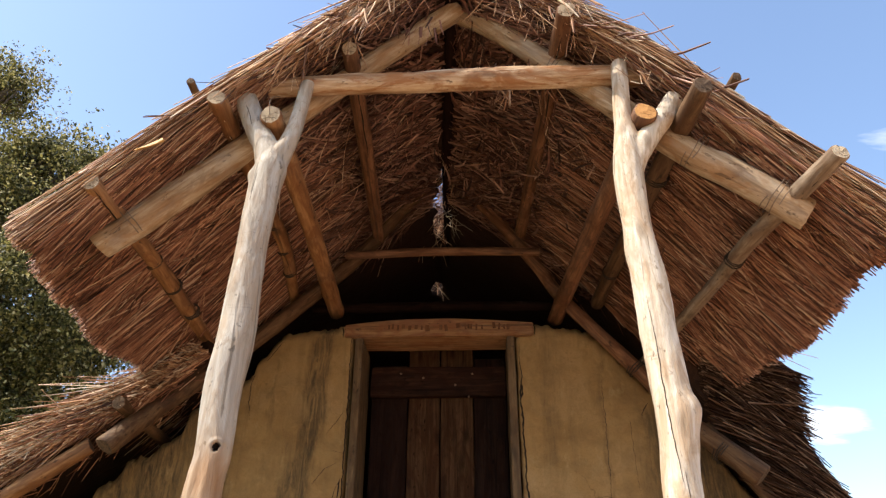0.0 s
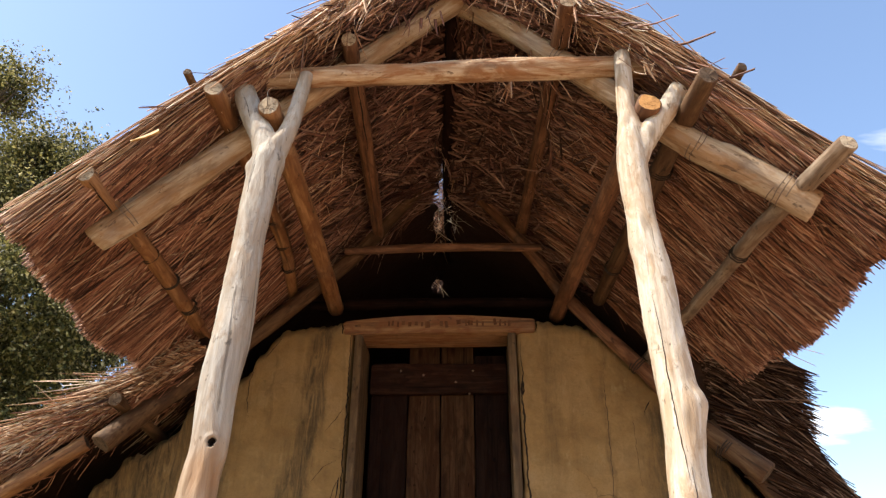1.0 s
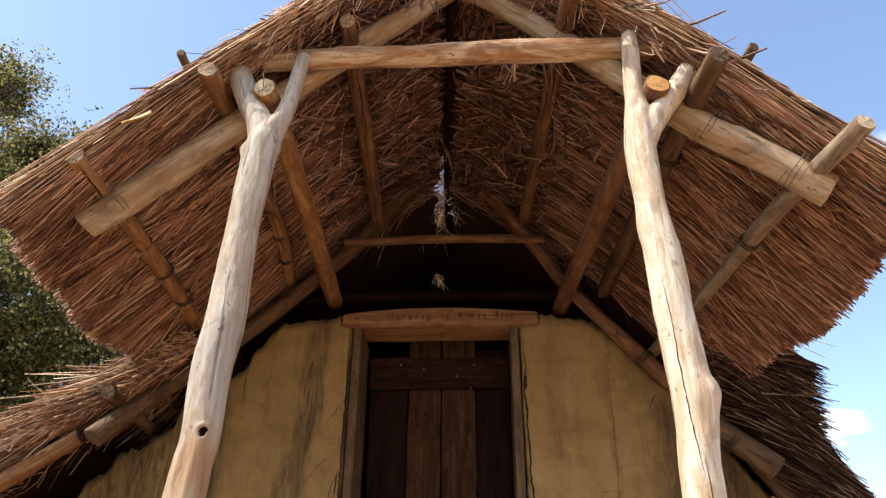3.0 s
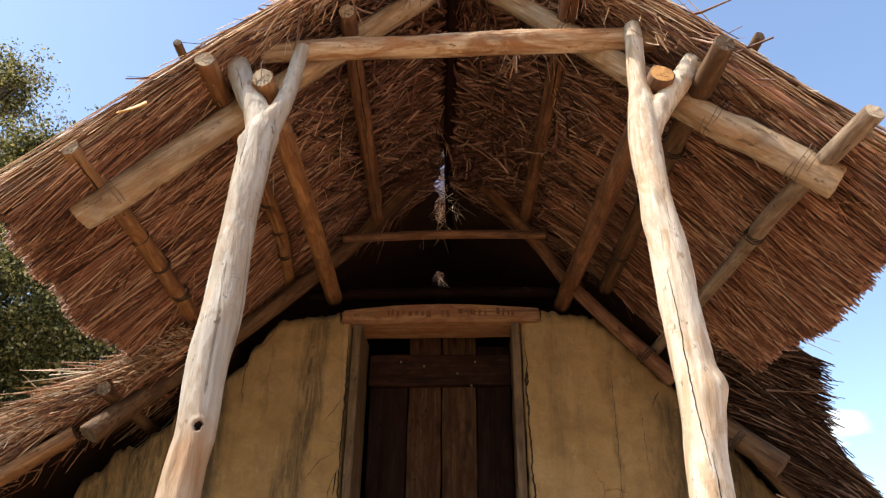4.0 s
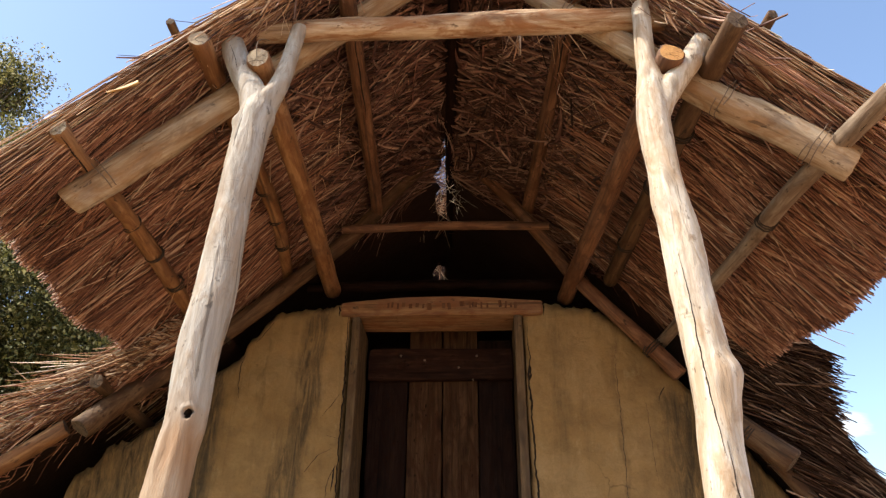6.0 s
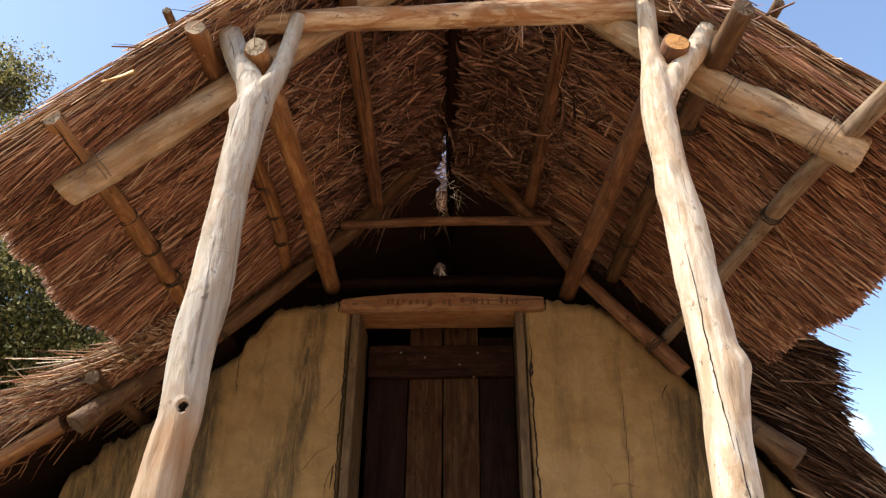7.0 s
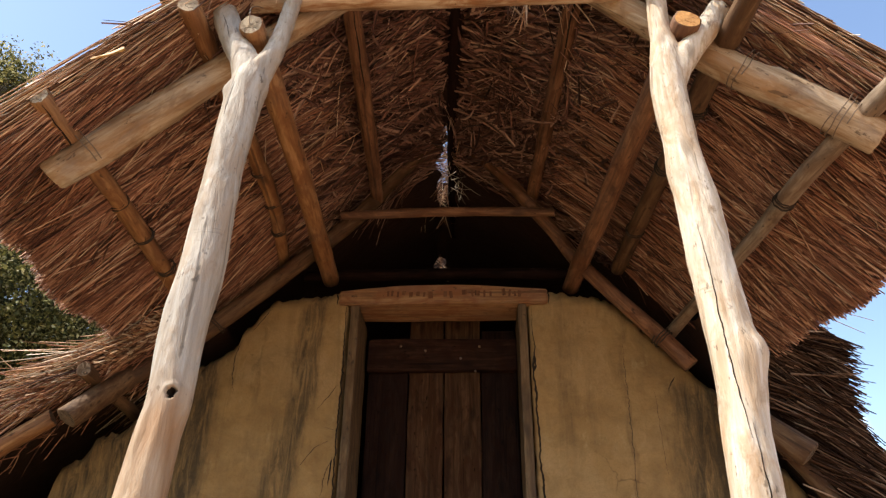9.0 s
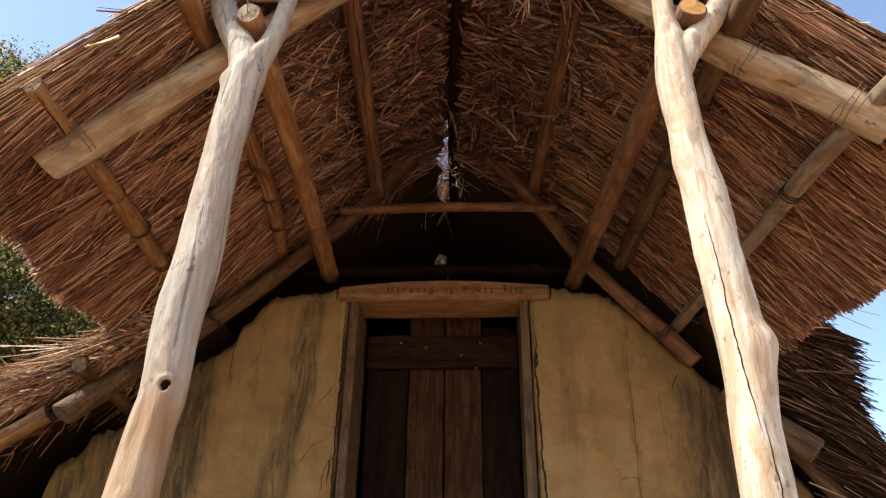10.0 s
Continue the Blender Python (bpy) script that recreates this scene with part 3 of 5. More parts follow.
def porch_roof():
    roof = empty("porch_roof", (0, 2.3, 1.75), "thick brown reed thatch gable porch roof with shaggy edges", "thatched roof", kind="structure")
    roof.location = (0, 0, 0)
    for s in (-1, 1):
        def thick(u, y, end):
            t = 0.022 + 0.36 * (y - PORCH_FRONT)
            t = min(t, 0.13)
            return max(0.02, min(t, 0.03 + (end - u) * 0.5))

        def top(y, s=s):
            gap = max(0.0, 1 - abs(y - 4.0) / 0.44, 0.7 - abs(y - 5.12) / 0.22)
            return -0.03 + (0.13 if s < 0 else 0.085) * min(1.0, gap * 3) * (0.7 + 0.6 * noise.noise(Vector((y * 9, s, 0))))

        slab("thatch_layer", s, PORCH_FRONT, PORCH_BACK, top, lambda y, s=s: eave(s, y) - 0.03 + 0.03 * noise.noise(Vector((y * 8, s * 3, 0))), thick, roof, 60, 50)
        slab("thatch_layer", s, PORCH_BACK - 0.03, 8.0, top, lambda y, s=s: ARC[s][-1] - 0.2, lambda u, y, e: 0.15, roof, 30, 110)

        # ordered reeds of the lower slope, seen from below
        n = 23000
        y = U(PORCH_FRONT - 0.01, 3.80, n)
        e = eave(s, y)
        u = 0.62 + (e - 0.62) * U(0, 1, n) ** 0.9
        L = U(0.18, 0.5, n)
        over = U(-0.05, 0.010, n) + 0.014 * np.sin(y * 11) + 0.007 * np.sin(y * 37 + 1)
        bundle = (np.floor(y * 17 + 0.6 * np.sin(u * 5)).astype(int) * 31 + np.floor(u * 3.3 + y * 2).astype(int) * 7) % 512
        lean, sink, reach = rng.normal(0, 0.085, 512), rng.normal(0, 0.012, 512), rng.normal(0, 0.010, 512)
        u = np.minimum(u, e + over + reach[bundle] - L)
        P, D, Nn = laid(s, u, y, L)
        depth = U(-0.012, 0.018, n) + sink[bundle]
        ang = rng.normal(0, 0.05, n) + lean[bundle] + 0.05 * np.sin(y * 9 + u * 3) + np.where(rng.random(n) < 0.12, rng.normal(0, 0.3, n), 0)
        ang = np.where(y < PORCH_FRONT + 0.3, s * np.maximum(ang * s, -0.05), ang)
        blades("reed_underside", P - Nn * depth[:, None], spread(D, Nn, ang, U(-0.035, 0.012, n)), -Nn, L, U(0.0025, 0.0064, n), U(0.0025, 0.005, n),
               rng.normal(0, 0.03, n), [M_REED], roof, "straight brown reeds laid down the slope")

        # tangled leafy blades near the ridge
        n = 7000
        y = U(PORCH_FRONT + 0.02, 3.95, n)
        u = U(0.03, 1.05, n) ** 1.0
        P, D, Nn = slope(s, u, y)
        swirl = 0.55 * np.sin(y * 6 + u * 5 + s) + 0.4 * np.sin(y * 13 - u * 9 + 1)
        ang = rng.normal(0, 0.30, n) + 0.8 * swirl - s * 0.5
        ang = np.where(y < PORCH_FRONT + 0.3, s * np.maximum(ang * s, -0.15), ang)
        blades("leafy_underside", P - Nn * U(-0.012, 0.022, n)[:, None], spread(D, Nn, ang, rng.normal(-0.01, 0.06, n)), -Nn, U(0.09, 0.34, n), 0.004 + 0.017 * rng.random(n) ** 2, U(0.001, 0.0025, n),
               rng.normal(-0.03, 0.07, n), [M_BLADE], roof, "tangled dry reed leaves under the ridge", 5, rng.normal(0, 0.22, n))

        # reeds along the front edge
        n = 4200
        y = PORCH_FRONT + rng.normal(0.0, 0.014, n) + U(-0.015, 0.05, n)
        L = U(0.18, 0.55, n)
        e = eave(s, y)
        u = np.minimum(U(0.0, 1.0, n) * (e - 0.05), e + U(-0.03, 0.03, n) - L)
        u = np.maximum(u, 0.0)
        P, D, Nn = laid(s, u, y, L)
        out = U(-0.25, 1.0, n) * (0.033 + 0.008 * np.sin(u * 6)) + np.maximum(0, y - PORCH_FRONT) * 0.4
        ang = rng.normal(0, 0.05, n) * 1.0 + np.where(rng.random(n) < 0.08, rng.normal(0, 0.3, n), 0)
        ang = s * np.maximum(ang * s, -0.05)
        blades("edge_reed", P + Nn * out[:, None], spread(D, Nn, ang, rng.normal(0, 0.03, n)), Nn, L, U(0.003, 0.007, n), U(0.002, 0.004, n),
               rng.normal(0, 0.03, n), [M_GOLD], roof, "straw coloured as if sunlit along the front edge")

        # near-white straws on the outermost edge, painting its sunlit rim
        n = 900
        y = PORCH_FRONT + U(-0.03, 0.03, n)
        L = U(0.1, 0.35, n)
        u = np.maximum(0.0, np.minimum(U(0.0, 1.0, n) * (ARC[s][-1] - 0.2), eave(s, y) - L))
        P, D, Nn = laid(s, u, y, L)
        blades("bleached_straw", P + Nn * U(0.026, 0.044, n)[:, None], spread(D, Nn, s * U(-0.04, 0.10, n), rng.normal(0, 0.03, n)), Nn, L, U(0.003, 0.008, n), U(0.002, 0.004, n),
               rng.normal(0, 0.04, n), [M_STRAW_LIT], roof, "near-white straw for the sunlit rim of the edge")

        # broad broken leaves pressed against the underside
        n = 1500
        y = U(PORCH_FRONT + 0.05, 3.9, n)
        u = U(0.05, 1.25, n)
        P, D, Nn = slope(s, u, y)
        keep = u < 0.75 + 0.5 * np.sin(y * 7 + u * 3)
        y, u, P, D, Nn = y[keep], u[keep], P[keep], D[keep], Nn[keep]
        n = len(y)
        ang = rng.normal(0, 0.45, n) - s * 0.5
        ang = np.where(y < PORCH_FRONT + 0.25, s * np.abs(ang), ang)
        blades("broad_leaf", P - Nn * U(0.004, 0.022, n)[:, None], spread(D, Nn, ang, rng.normal(-0.03, 0.06, n)), -Nn + rng.normal(0, 0.3, (n, 3)), U(0.08, 0.26, n), 0.008 + 0.024 * rng.random(n) ** 1.5, U(0.0008, 0.0015, n),
               rng.normal(-0.04, 0.14, n), [M_BLADE], roof, "broad broken reed leaves", 4, rng.normal(0, 0.2, n))

        # broken leaf flakes caught in the edge
        n = 420
        y = PORCH_FRONT + U(-0.025, 0.03, n)
        u = U(0.02, 1.0, n) ** 1.3 * (ARC[s][-1] - 0.15)
        P, D, Nn = laid(s, u, y, np.full(n, 0.1))
        ang = s * U(-0.25, 0.6, n)
        blades("leaf_flake", P + Nn * U(-0.01, 0.045, n)[:, None], spread(D, Nn, ang, rng.normal(-0.05, 0.05, n)), np.stack([rng.normal(0, 0.4, n), np.full(n, -1.0), rng.normal(0.2, 0.4, n)], -1), U(0.03, 0.13, n),
               0.004 + 0.016 * rng.random(n) ** 2, U(0.001, 0.002, n), rng.normal(0, 0.12, n), [M_GOLD], roof, "broken pale leaf flakes", 4, rng.normal(0, 0.05, n))

        # top surface, mostly hidden
        n = 3500
        y = U(PORCH_FRONT + 0.05, 3.4, n)
        u = U(0.0, 1.0, n) * (eave(s, y) - 0.25)
        L = U(0.2, 0.45, n)
        u = np.maximum(0.0, np.minimum(u, eave(s, y) - 0.06 - L))
        P, D, Nn = laid(s, u, y, L)
        t = np.minimum(0.13, 0.012 + 0.38 * (y - PORCH_FRONT))
        t = np.minimum(t, 0.03 + (eave(s, y) - u) * 0.5)
        blades("top_reed", P + Nn * t[:, None], spread(D, Nn, rng.normal(0, 0.10, n), U(-0.08, 0.01, n)), Nn, L, U(0.004, 0.008, n), U(0.002, 0.004, n),
               rng.normal(0, 0.03, n), [M_REED_SHADED], roof, "weathered reed on the upper side")

        # thin straws that lie across the laid reeds
        n = 420
        y = U(PORCH_FRONT, 3.5, n)
        L = U(0.06, 0.26, n)
        u = np.minimum(U(0.25, 1.0, n) * ARC[s][-1], eave(s, y) - L - 0.03)
        P, D, Nn = laid(s, u, y, L)
        ang = rng.normal(0, 0.55, n)
        ang = np.where(y < PORCH_FRONT + 0.3, s * np.abs(ang) * 0.6, ang)
        blades("stray_straw", P - Nn * U(0.012, 0.03, n)[:, None], spread(D, Nn, ang, rng.normal(-0.02, 0.05, n)), -Nn, L, U(0.002, 0.0055, n), U(0.001, 0.003, n),
               rng.normal(0, 0.06, n), [M_GOLD], roof, "pale straws lying across the reeds", 4, rng.normal(0, 0.08, n))
        # loose straws that hang and curl
        n = 330
        y = U(PORCH_FRONT - 0.02, 3.3, n)
        y[: n // 2] = PORCH_FRONT + U(-0.03, 0.08, n // 2)
        u = U(0.15, 1.0, n) * 1.1
        u[: n // 4] = U(0.2, 0.75, n // 4)
        P, D, Nn = slope(s, u, y)
        down = np.stack([-s * np.abs(rng.normal(0, 0.45, n)), rng.normal(0, 0.3, n), U(-1, -0.25, n)], -1)
        blades("loose_straw", P - Nn * 0.01, D * U(0.0, 0.9, n)[:, None] + down * U(0.1, 0.6, n)[:, None], np.stack([rng.normal(0, 1, n), rng.normal(0, 1, n), rng.normal(0, 0.4, n)], -1),
               U(0.05, 0.17, n), U(0.002, 0.006, n), U(0.001, 0.002, n), rng.normal(0, 0.16, n), [M_GOLD], roof, "loose hanging straws", 5, rng.normal(0, 0.12, n))
        # wisps at the outer silhouette
        n = 60
        y = PORCH_FRONT + U(-0.02, 0.06, n)
        u = U(0.1, 1.0, n) * (ARC[s][-1] - 0.2)
        P, D, Nn = laid(s, u, y, np.full(n, 0.12))
        blades("wisp", P + Nn * 0.008, spread(D, Nn, s * U(-0.1, 0.3, n), U(0.0, 0.12, n)), Nn, U(0.04, 0.11, n), U(0.002, 0.004, n), U(0.001, 0.002, n),
               rng.normal(-0.05, 0.08, n), [M_GOLD], roof, "stray straw tips", 4)
    # tufts of dry leaf caught on the front timbers
    for (cx, cy, cz), k, span_z, hang in (((-0.36, 2.20, 2.69), 34, 0.16, 0.25), ((-0.42, 2.20, 2.64), 40, 0.20, 0.1), ((-0.28, 2.21, 2.76), 24, 0.14, 0.3), ((0.30, 2.44, 2.60), 26, 0.22, 1.0), ((0.24, 2.47, 2.60), 16, 0.16, 1.0),
                                          ((0.43, 2.16, 2.63), 16, 0.12, 0.4), ((-0.12, 2.34, 2.76), 14, 0.12, 1.0), ((-0.62, 2.24, 2.44), 7, 0.08, 0.6), ((0.70, 2.22, 2.38), 12, 0.1, 0.4)):
        side = -1 if cx < 0 else 1
        S = np.array((cx, cy, cz)) + rng.normal(0, 1, (k, 3)) * np.array((0.07, 0.018, 0.02))
        prof = PROFILE[side][np.argsort(PROFILE[side][:, 0])]
        S[:, 2] = np.minimum(S[:, 2], np.interp(S[:, 0], prof[:, 0], prof[:, 1]) + 0.01 - 0.03 * rng.random(k))
        D = np.stack([rng.normal(side * 0.75 * (1 - hang), 0.28, k), rng.normal(-0.02, 0.12, k), rng.normal(-0.80, 0.13, k)], -1)
        blades("leaf_tuft", S, D, np.array((0.0, -1.0, 0.3)) + rng.normal(0, 0.4, (k, 3)), U(0.4, 1.0, k) * span_z, 0.003 + 0.011 * rng.random(k) ** 2, U(0.001, 0.002, k), rng.normal(0, 0.10, k), [M_BLADE if hang > 0.9 and cx < 0 else M_GOLD], roof, "tuft of dry leaves", 5, rng.normal(0, 0.10, k))
    # two curled yellow leaves caught in the verge
    S = np.array([(-0.925, 2.172, 2.088), (-0.938, 2.170, 2.076), (-0.275, 2.20, 2.775)])
    D = np.array([(-0.82, 0.0, -0.55), (-0.80, 0.02, -0.50), (-0.3, 0.0, -0.8)])
    blades("yellow_leaf", S, D, np.array([(0.3, -1.0, 0.4), (0.1, -1.0, 0.8), (0.0, -1.0, 0.1)]), np.array((0.095, 0.07, 0.05)), np.array((0.022, 0.018, 0.016)), np.full(3, 0.002), np.array((0.10, 0.2, 0.1)), [M_AMBER], roof, "curled amber leaf", 6, np.array((0.06, -0.08, 0.1)))
    # long stray stems on the right-hand verge
    S = np.array([(0.90, 2.19, 2.29), (0.87, 2.19, 2.31), (0.93, 2.2, 2.26), (1.30, 3.2, 1.75), (1.34, 3.25, 1.73), (-0.97, 2.215, 2.135)])
    D = np.array([(-0.53, -0.03, 0.85), (-0.56, -0.02, 0.80), (-0.45, 0.0, 0.75), (0.8, 0.1, -0.25), (0.7, -0.1, -0.5), (-0.72, 0.0, -0.66)])
    N = np.tile((0.0, -1.0, 0.0), (6, 1))
    blades("stray_stem", S, D, N, np.array((0.36, 0.24, 0.12, 0.22, 0.16, 0.09)), np.array((0.005, 0.004, 0.004, 0.004, 0.004, 0.022)), np.full(6, 0.002), np.full(6, 0.04), [M_GOLD], roof, "long stray stems and a yellow leaf", 5)
    # ridge roll, with a torn gap behind the collar
    for y0, y1 in ((2.30, 3.58), (4.42, 4.98), (5.26, 8.0)):
        pts = [(skew(0.03, y), y, 3.085 + 0.01 * math.sin(y * 5), 0.10) for y in np.linspace(y0, y1, 9)]
        v, f, i = tube_data(pts, 14, 0.06, 0.25, 3)
        mesh_object("ridge_roll", v, f, [M_THATCH], roof, "packed ridge roll")
    # straws across the gap
    n = 520
    y = np.concatenate([U(3.5, 4.5, 480), U(4.9, 5.35, 40)])
    S = np.stack([skew(0.03, y) + rng.normal(0, 0.05, n), y, 3.02 + U(-0.02, 0.06, n)], -1)
    D = np.stack([rng.normal(0, 1, n), rng.normal(0, 0.6, n), rng.normal(-0.3, 0.4, n)], -1)
    blades("gap_straw", S, D, np.tile((0.1, 0.2, 1.0), (n, 1)), U(0.06, 0.2, n), U(0.003, 0.009, n), U(0.001, 0.003, n), rng.normal(0, 0.2, n), [M_GOLD], roof, "straws across the torn ridge", 4)
    # straws hanging into the loft under the gap, where the sun comes through
    # their near-white colour makes them look sunlit
    n = 26
    k = U(0.0, 0.22, n)
    S = np.stack([-0.09 + 0.30 * k + rng.normal(0, 0.04, n), 4.0 + 0.15 * k + rng.normal(0, 0.12, n), 3.0 - 0.46 * k + rng.normal(0, 0.03, n)], -1)
    D = np.stack([rng.normal(0.2, 0.8, n), rng.normal(0, 0.5, n), rng.normal(-0.4, 0.35, n)], -1)
    blades("gap_straw", S, D, rng.normal(0, 1, (n, 3)), U(0.04, 0.15, n), U(0.002, 0.005, n), U(0.001, 0.002, n), rng.normal(0, 0.1, n), [M_STRAW_LIT], roof, "pale straws dangling under the torn ridge", 4)


porch_roof()


# ---------------------------------------------------------------- lower roof beside the wall
LOW = {
    -1: (np.array([(-1.20, 1.93), (-1.42, 1.745), (-1.79, 1.555), (-2.01, 1.43), (-2.5, 1.10), (-3.0, 0.70)]),
         np.array([(-1.10, 1.86), (-1.36, 1.655), (-1.65, 1.475), (-1.936, 1.285), (-2.4, 0.93), (-2.86, 0.55)])),
    1: (np.array([(1.10, 1.98), (1.31, 1.77), (1.41, 1.62), (1.47, 1.38), (1.60, 1.07), (1.97, 0.50)]),
        np.array([(1.00, 1.87), (1.14, 1.65), (1.25, 1.44), (1.40, 1.18), (1.58, 0.87), (1.90, 0.36)])),
}


def low_at(side, layer, t):
    p = LOW[side][layer]
    a = np.concatenate([[0], np.cumsum(np.linalg.norm(np.diff(p, axis=0), axis=1))])
    a /= a[-1]
    return np.stack([np.interp(t, a, p[:, 0]), np.interp(t, a, p[:, 1])], -1)


LOW_FRONT = {-1: 3.47, 1: 3.58}


def lower_roof(side):
    word = "straw in sunlit tones" if side < 0 else "grey reed in shaded tones"
    roof = empty("lower_roof", (0, 0, 0), f"low thatched house roof of {word} beside the wall", "thatched roof", "lower roof slopes", "structure")
    nu, ny = 40, 30
    ys = np.concatenate([LOW_FRONT[side] + np.linspace(0.03, 0.3, 8), np.linspace(LOW_FRONT[side] + 0.5, 8.0, ny - 8)])
    verts = []
    for layer in (0, 1):
        q = low_at(side, layer, np.linspace(0, 1, nu))
        for y in ys:
            for k in range(nu):
                w = Vector((q[k][0] * 8, y * 8, q[k][1] * 8))
                rise = 0.11 * min(1.0, max(0.0, (y - LOW_FRONT[side] - 0.06) / 0.12)) if layer else 0.0
                verts.append((q[k][0] + 0.012 * noise.noise(w) + SHEAR * (y - LOW_FRONT[side]), y + 0.012 * noise.noise(w * 2), q[k][1] + rise + 0.015 * noise.noise(w * 1.7)))
    off = nu * ny
    faces = []
    for j in range(ny - 1):
        for k in range(nu - 1):
            a = j * nu + k
            faces.append((a, a + nu, a + nu + 1, a + 1))
            faces.append((off + a, off + a + 1, off + a + nu + 1, off + a + nu))
        for a in (j * nu, j * nu + nu - 1):
            faces.append((a, a + nu, off + a + nu, off + a))
    for k in range(nu - 1):
        for a in (k, (ny - 1) * nu + k):
            faces.append((a, a + 1, off + a + 1, off + a))
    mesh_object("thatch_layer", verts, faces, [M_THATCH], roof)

    def strands(name, n, mats, label, ylo, yhi, tlo, thi, layer_lo, layer_hi, Llo, Lhi, ang, toward, wlo=0.003, whi=0.007, outward=0.0):
        t = U(tlo, thi, n)
        k = U(layer_lo, layer_hi, n)[:, None]
        a = low_at(side, 0, t) * (1 - k) + low_at(side, 1, t) * k
        b = low_at(side, 0, t + 0.03) * (1 - k) + low_at(side, 1, t + 0.03) * k
        d = (b - a) / np.linalg.norm(b - a, axis=1)[:, None]
        y = U(ylo, yhi, n)
        S = np.stack([a[:, 0] + SHEAR * (y - LOW_FRONT[side]), y, a[:, 1]], -1)
        d = d * (1 - outward) + np.array((side * 0.95, -0.45)) * outward
        lean = (0.22 if side > 0 else 0.07) * (np.sin(np.floor(t * 34 + k[:, 0] * 5) * 12.9) + 0.6 * np.sin(np.floor(t * 13) * 7.3 + np.floor(k[:, 0] * 7) * 3.1))
        D = np.stack([d[:, 0], rng.normal(toward, ang, n), d[:, 1] + lean + rng.normal(0, ang, n)], -1)
        blades(name, S, D, np.tile((0.0, -1.0, 0.15), (n, 1)), U(Llo, Lhi, n), U(wlo, whi, n), U(0.002, 0.004, n), rng.normal(0, 0.05, n), mats, roof, label, 4, rng.normal(0, 0.06, n))

    f = LOW_FRONT[side]
    # left slope gets sunlit tones, right slope has shade put into its colour
    main = [M_GOLD] if side < 0 else [M_REED_SHADED]
    if side < 0:
        strands("brown_reed", 1500, [M_REED], "brown straw in the cut edge", f - 0.045, f + 0.03, 0.02, 0.85, 0.1, 1.0, 0.1, 0.32, 0.12, -0.04, 0.004, 0.0095)
        strands("edge_reed", 2300, main, "straw in sunlit tones on the cut edge", f - 0.06, f + 0.05, 0.02, 0.85, -0.05, 0.75, 0.10, 0.34, 0.13, -0.05, 0.003, 0.0085)
        # near-white straws paint highlights on the cut edge
        strands("pale_straw", 480, [M_STRAW_LIT], "pale straws on the cut edge", f - 0.06, f - 0.01, 0.02, 0.85, -0.05, 0.75, 0.12, 0.36, 0.10, -0.04, 0.003, 0.007)
        strands("top_reed", 2500, main, "straw on the upper face", f, f + 1.2, 0.0, 0.8, -0.1, 0.05, 0.2, 0.45, 0.08, 0.0)
        strands("loose_straw", 260, main, "loose straws", f - 0.05, f + 0.1, 0.05, 0.7, -0.1, 1.1, 0.06, 0.2, 0.45, -0.1)
        # cut ends that face outwards, over the dark of the packed thatch
        n = 2600
        t, k = U(0.02, 0.85, n), U(0.12, 1.0, n)[:, None]
        a = low_at(-1, 0, t) * (1 - k) + low_at(-1, 1, t) * k
        S = np.stack([a[:, 0], f - 0.03 + U(-0.02, 0.03, n), a[:, 1]], -1)
        lump = np.floor(t * 40) * 3.7 + np.floor(k[:, 0] * 5) * 2.1
        D = np.stack([rng.normal(-0.55, 0.25, n) + 0.3 * np.sin(lump * 5), rng.normal(-0.75, 0.2, n), rng.normal(-0.42, 0.25, n) + 0.25 * np.sin(lump * 7)], -1)
        blades("cut_end", S, D, np.tile((0.2, -0.3, 1.0), (n, 1)), U(0.02, 0.085, n), U(0.004, 0.009, n), U(0.003, 0.006, n), rng.normal(0, 0.1, n), [M_GOLD], roof, "short cut straw ends", 3)
        strands("hanging_straw", 300, [M_REED], "frayed straw under the edge", f, f + 0.3, 0.05, 0.8, 0.9, 1.1, 0.05, 0.13, 0.6, 0.0)
        # long pale reeds that stand off the corner
        n = 9
        S = np.stack([U(-1.50, -1.42, n), U(3.44, 3.5, n), U(1.68, 1.74, n)], -1)
        D = np.stack([U(-1.0, -0.8, n), U(-0.5, 0.3, n), U(-0.5, 0.02, n)], -1)
        blades("long_reed", S, D, np.tile((0.0, 0.0, 1.0), (n, 1)), U(0.25, 0.46, n), np.full(n, 0.005), np.full(n, 0.003), U(-0.02, 0.03, n), main, roof, "long pale reeds standing off", 4)
    else:
        # reeds that fan out to a ragged cut edge; the fan turns down along the edge
        edge = np.array([(1.36, 1.815), (1.595, 1.70), (1.575, 1.57), (1.555, 1.44), (1.54, 1.36), (1.60, 1.265), (1.65, 1.16), (1.78, 0.94), (2.02, 0.48)])
        arc = np.concatenate([[0], np.cumsum(np.linalg.norm(np.diff(edge, axis=0), axis=1))])

        def fan(name, n, mats, label, ylo, yhi, inset, Llo, Lhi, wlo, whi, alo=0.03, ahi=1.5, loose=0.10, slack=0.012):
            q = U(alo, ahi, n)
            ex, ez = np.interp(q, arc, edge[:, 0]), np.interp(q, arc, edge[:, 1])
            clump = np.floor(q * 22).astype(int) * 13 + np.floor(U(0, 5, n)).astype(int)
            lean, jut = rng.normal(0, 0.11, 2000)[clump], rng.normal(0, 0.014, 2000)[clump]
            tilt = np.interp(ez, (0.9, 1.2, 1.45, 1.72), (0.74, 0.72, 0.60, 0.40)) + lean + rng.normal(0, loose, n)
            d = np.stack([np.cos(tilt), -np.sin(tilt)], -1)
            back = U(0, 1, n) ** 1.4 * inset - jut - rng.normal(0, slack, n)
            L = U(Llo, Lhi, n)
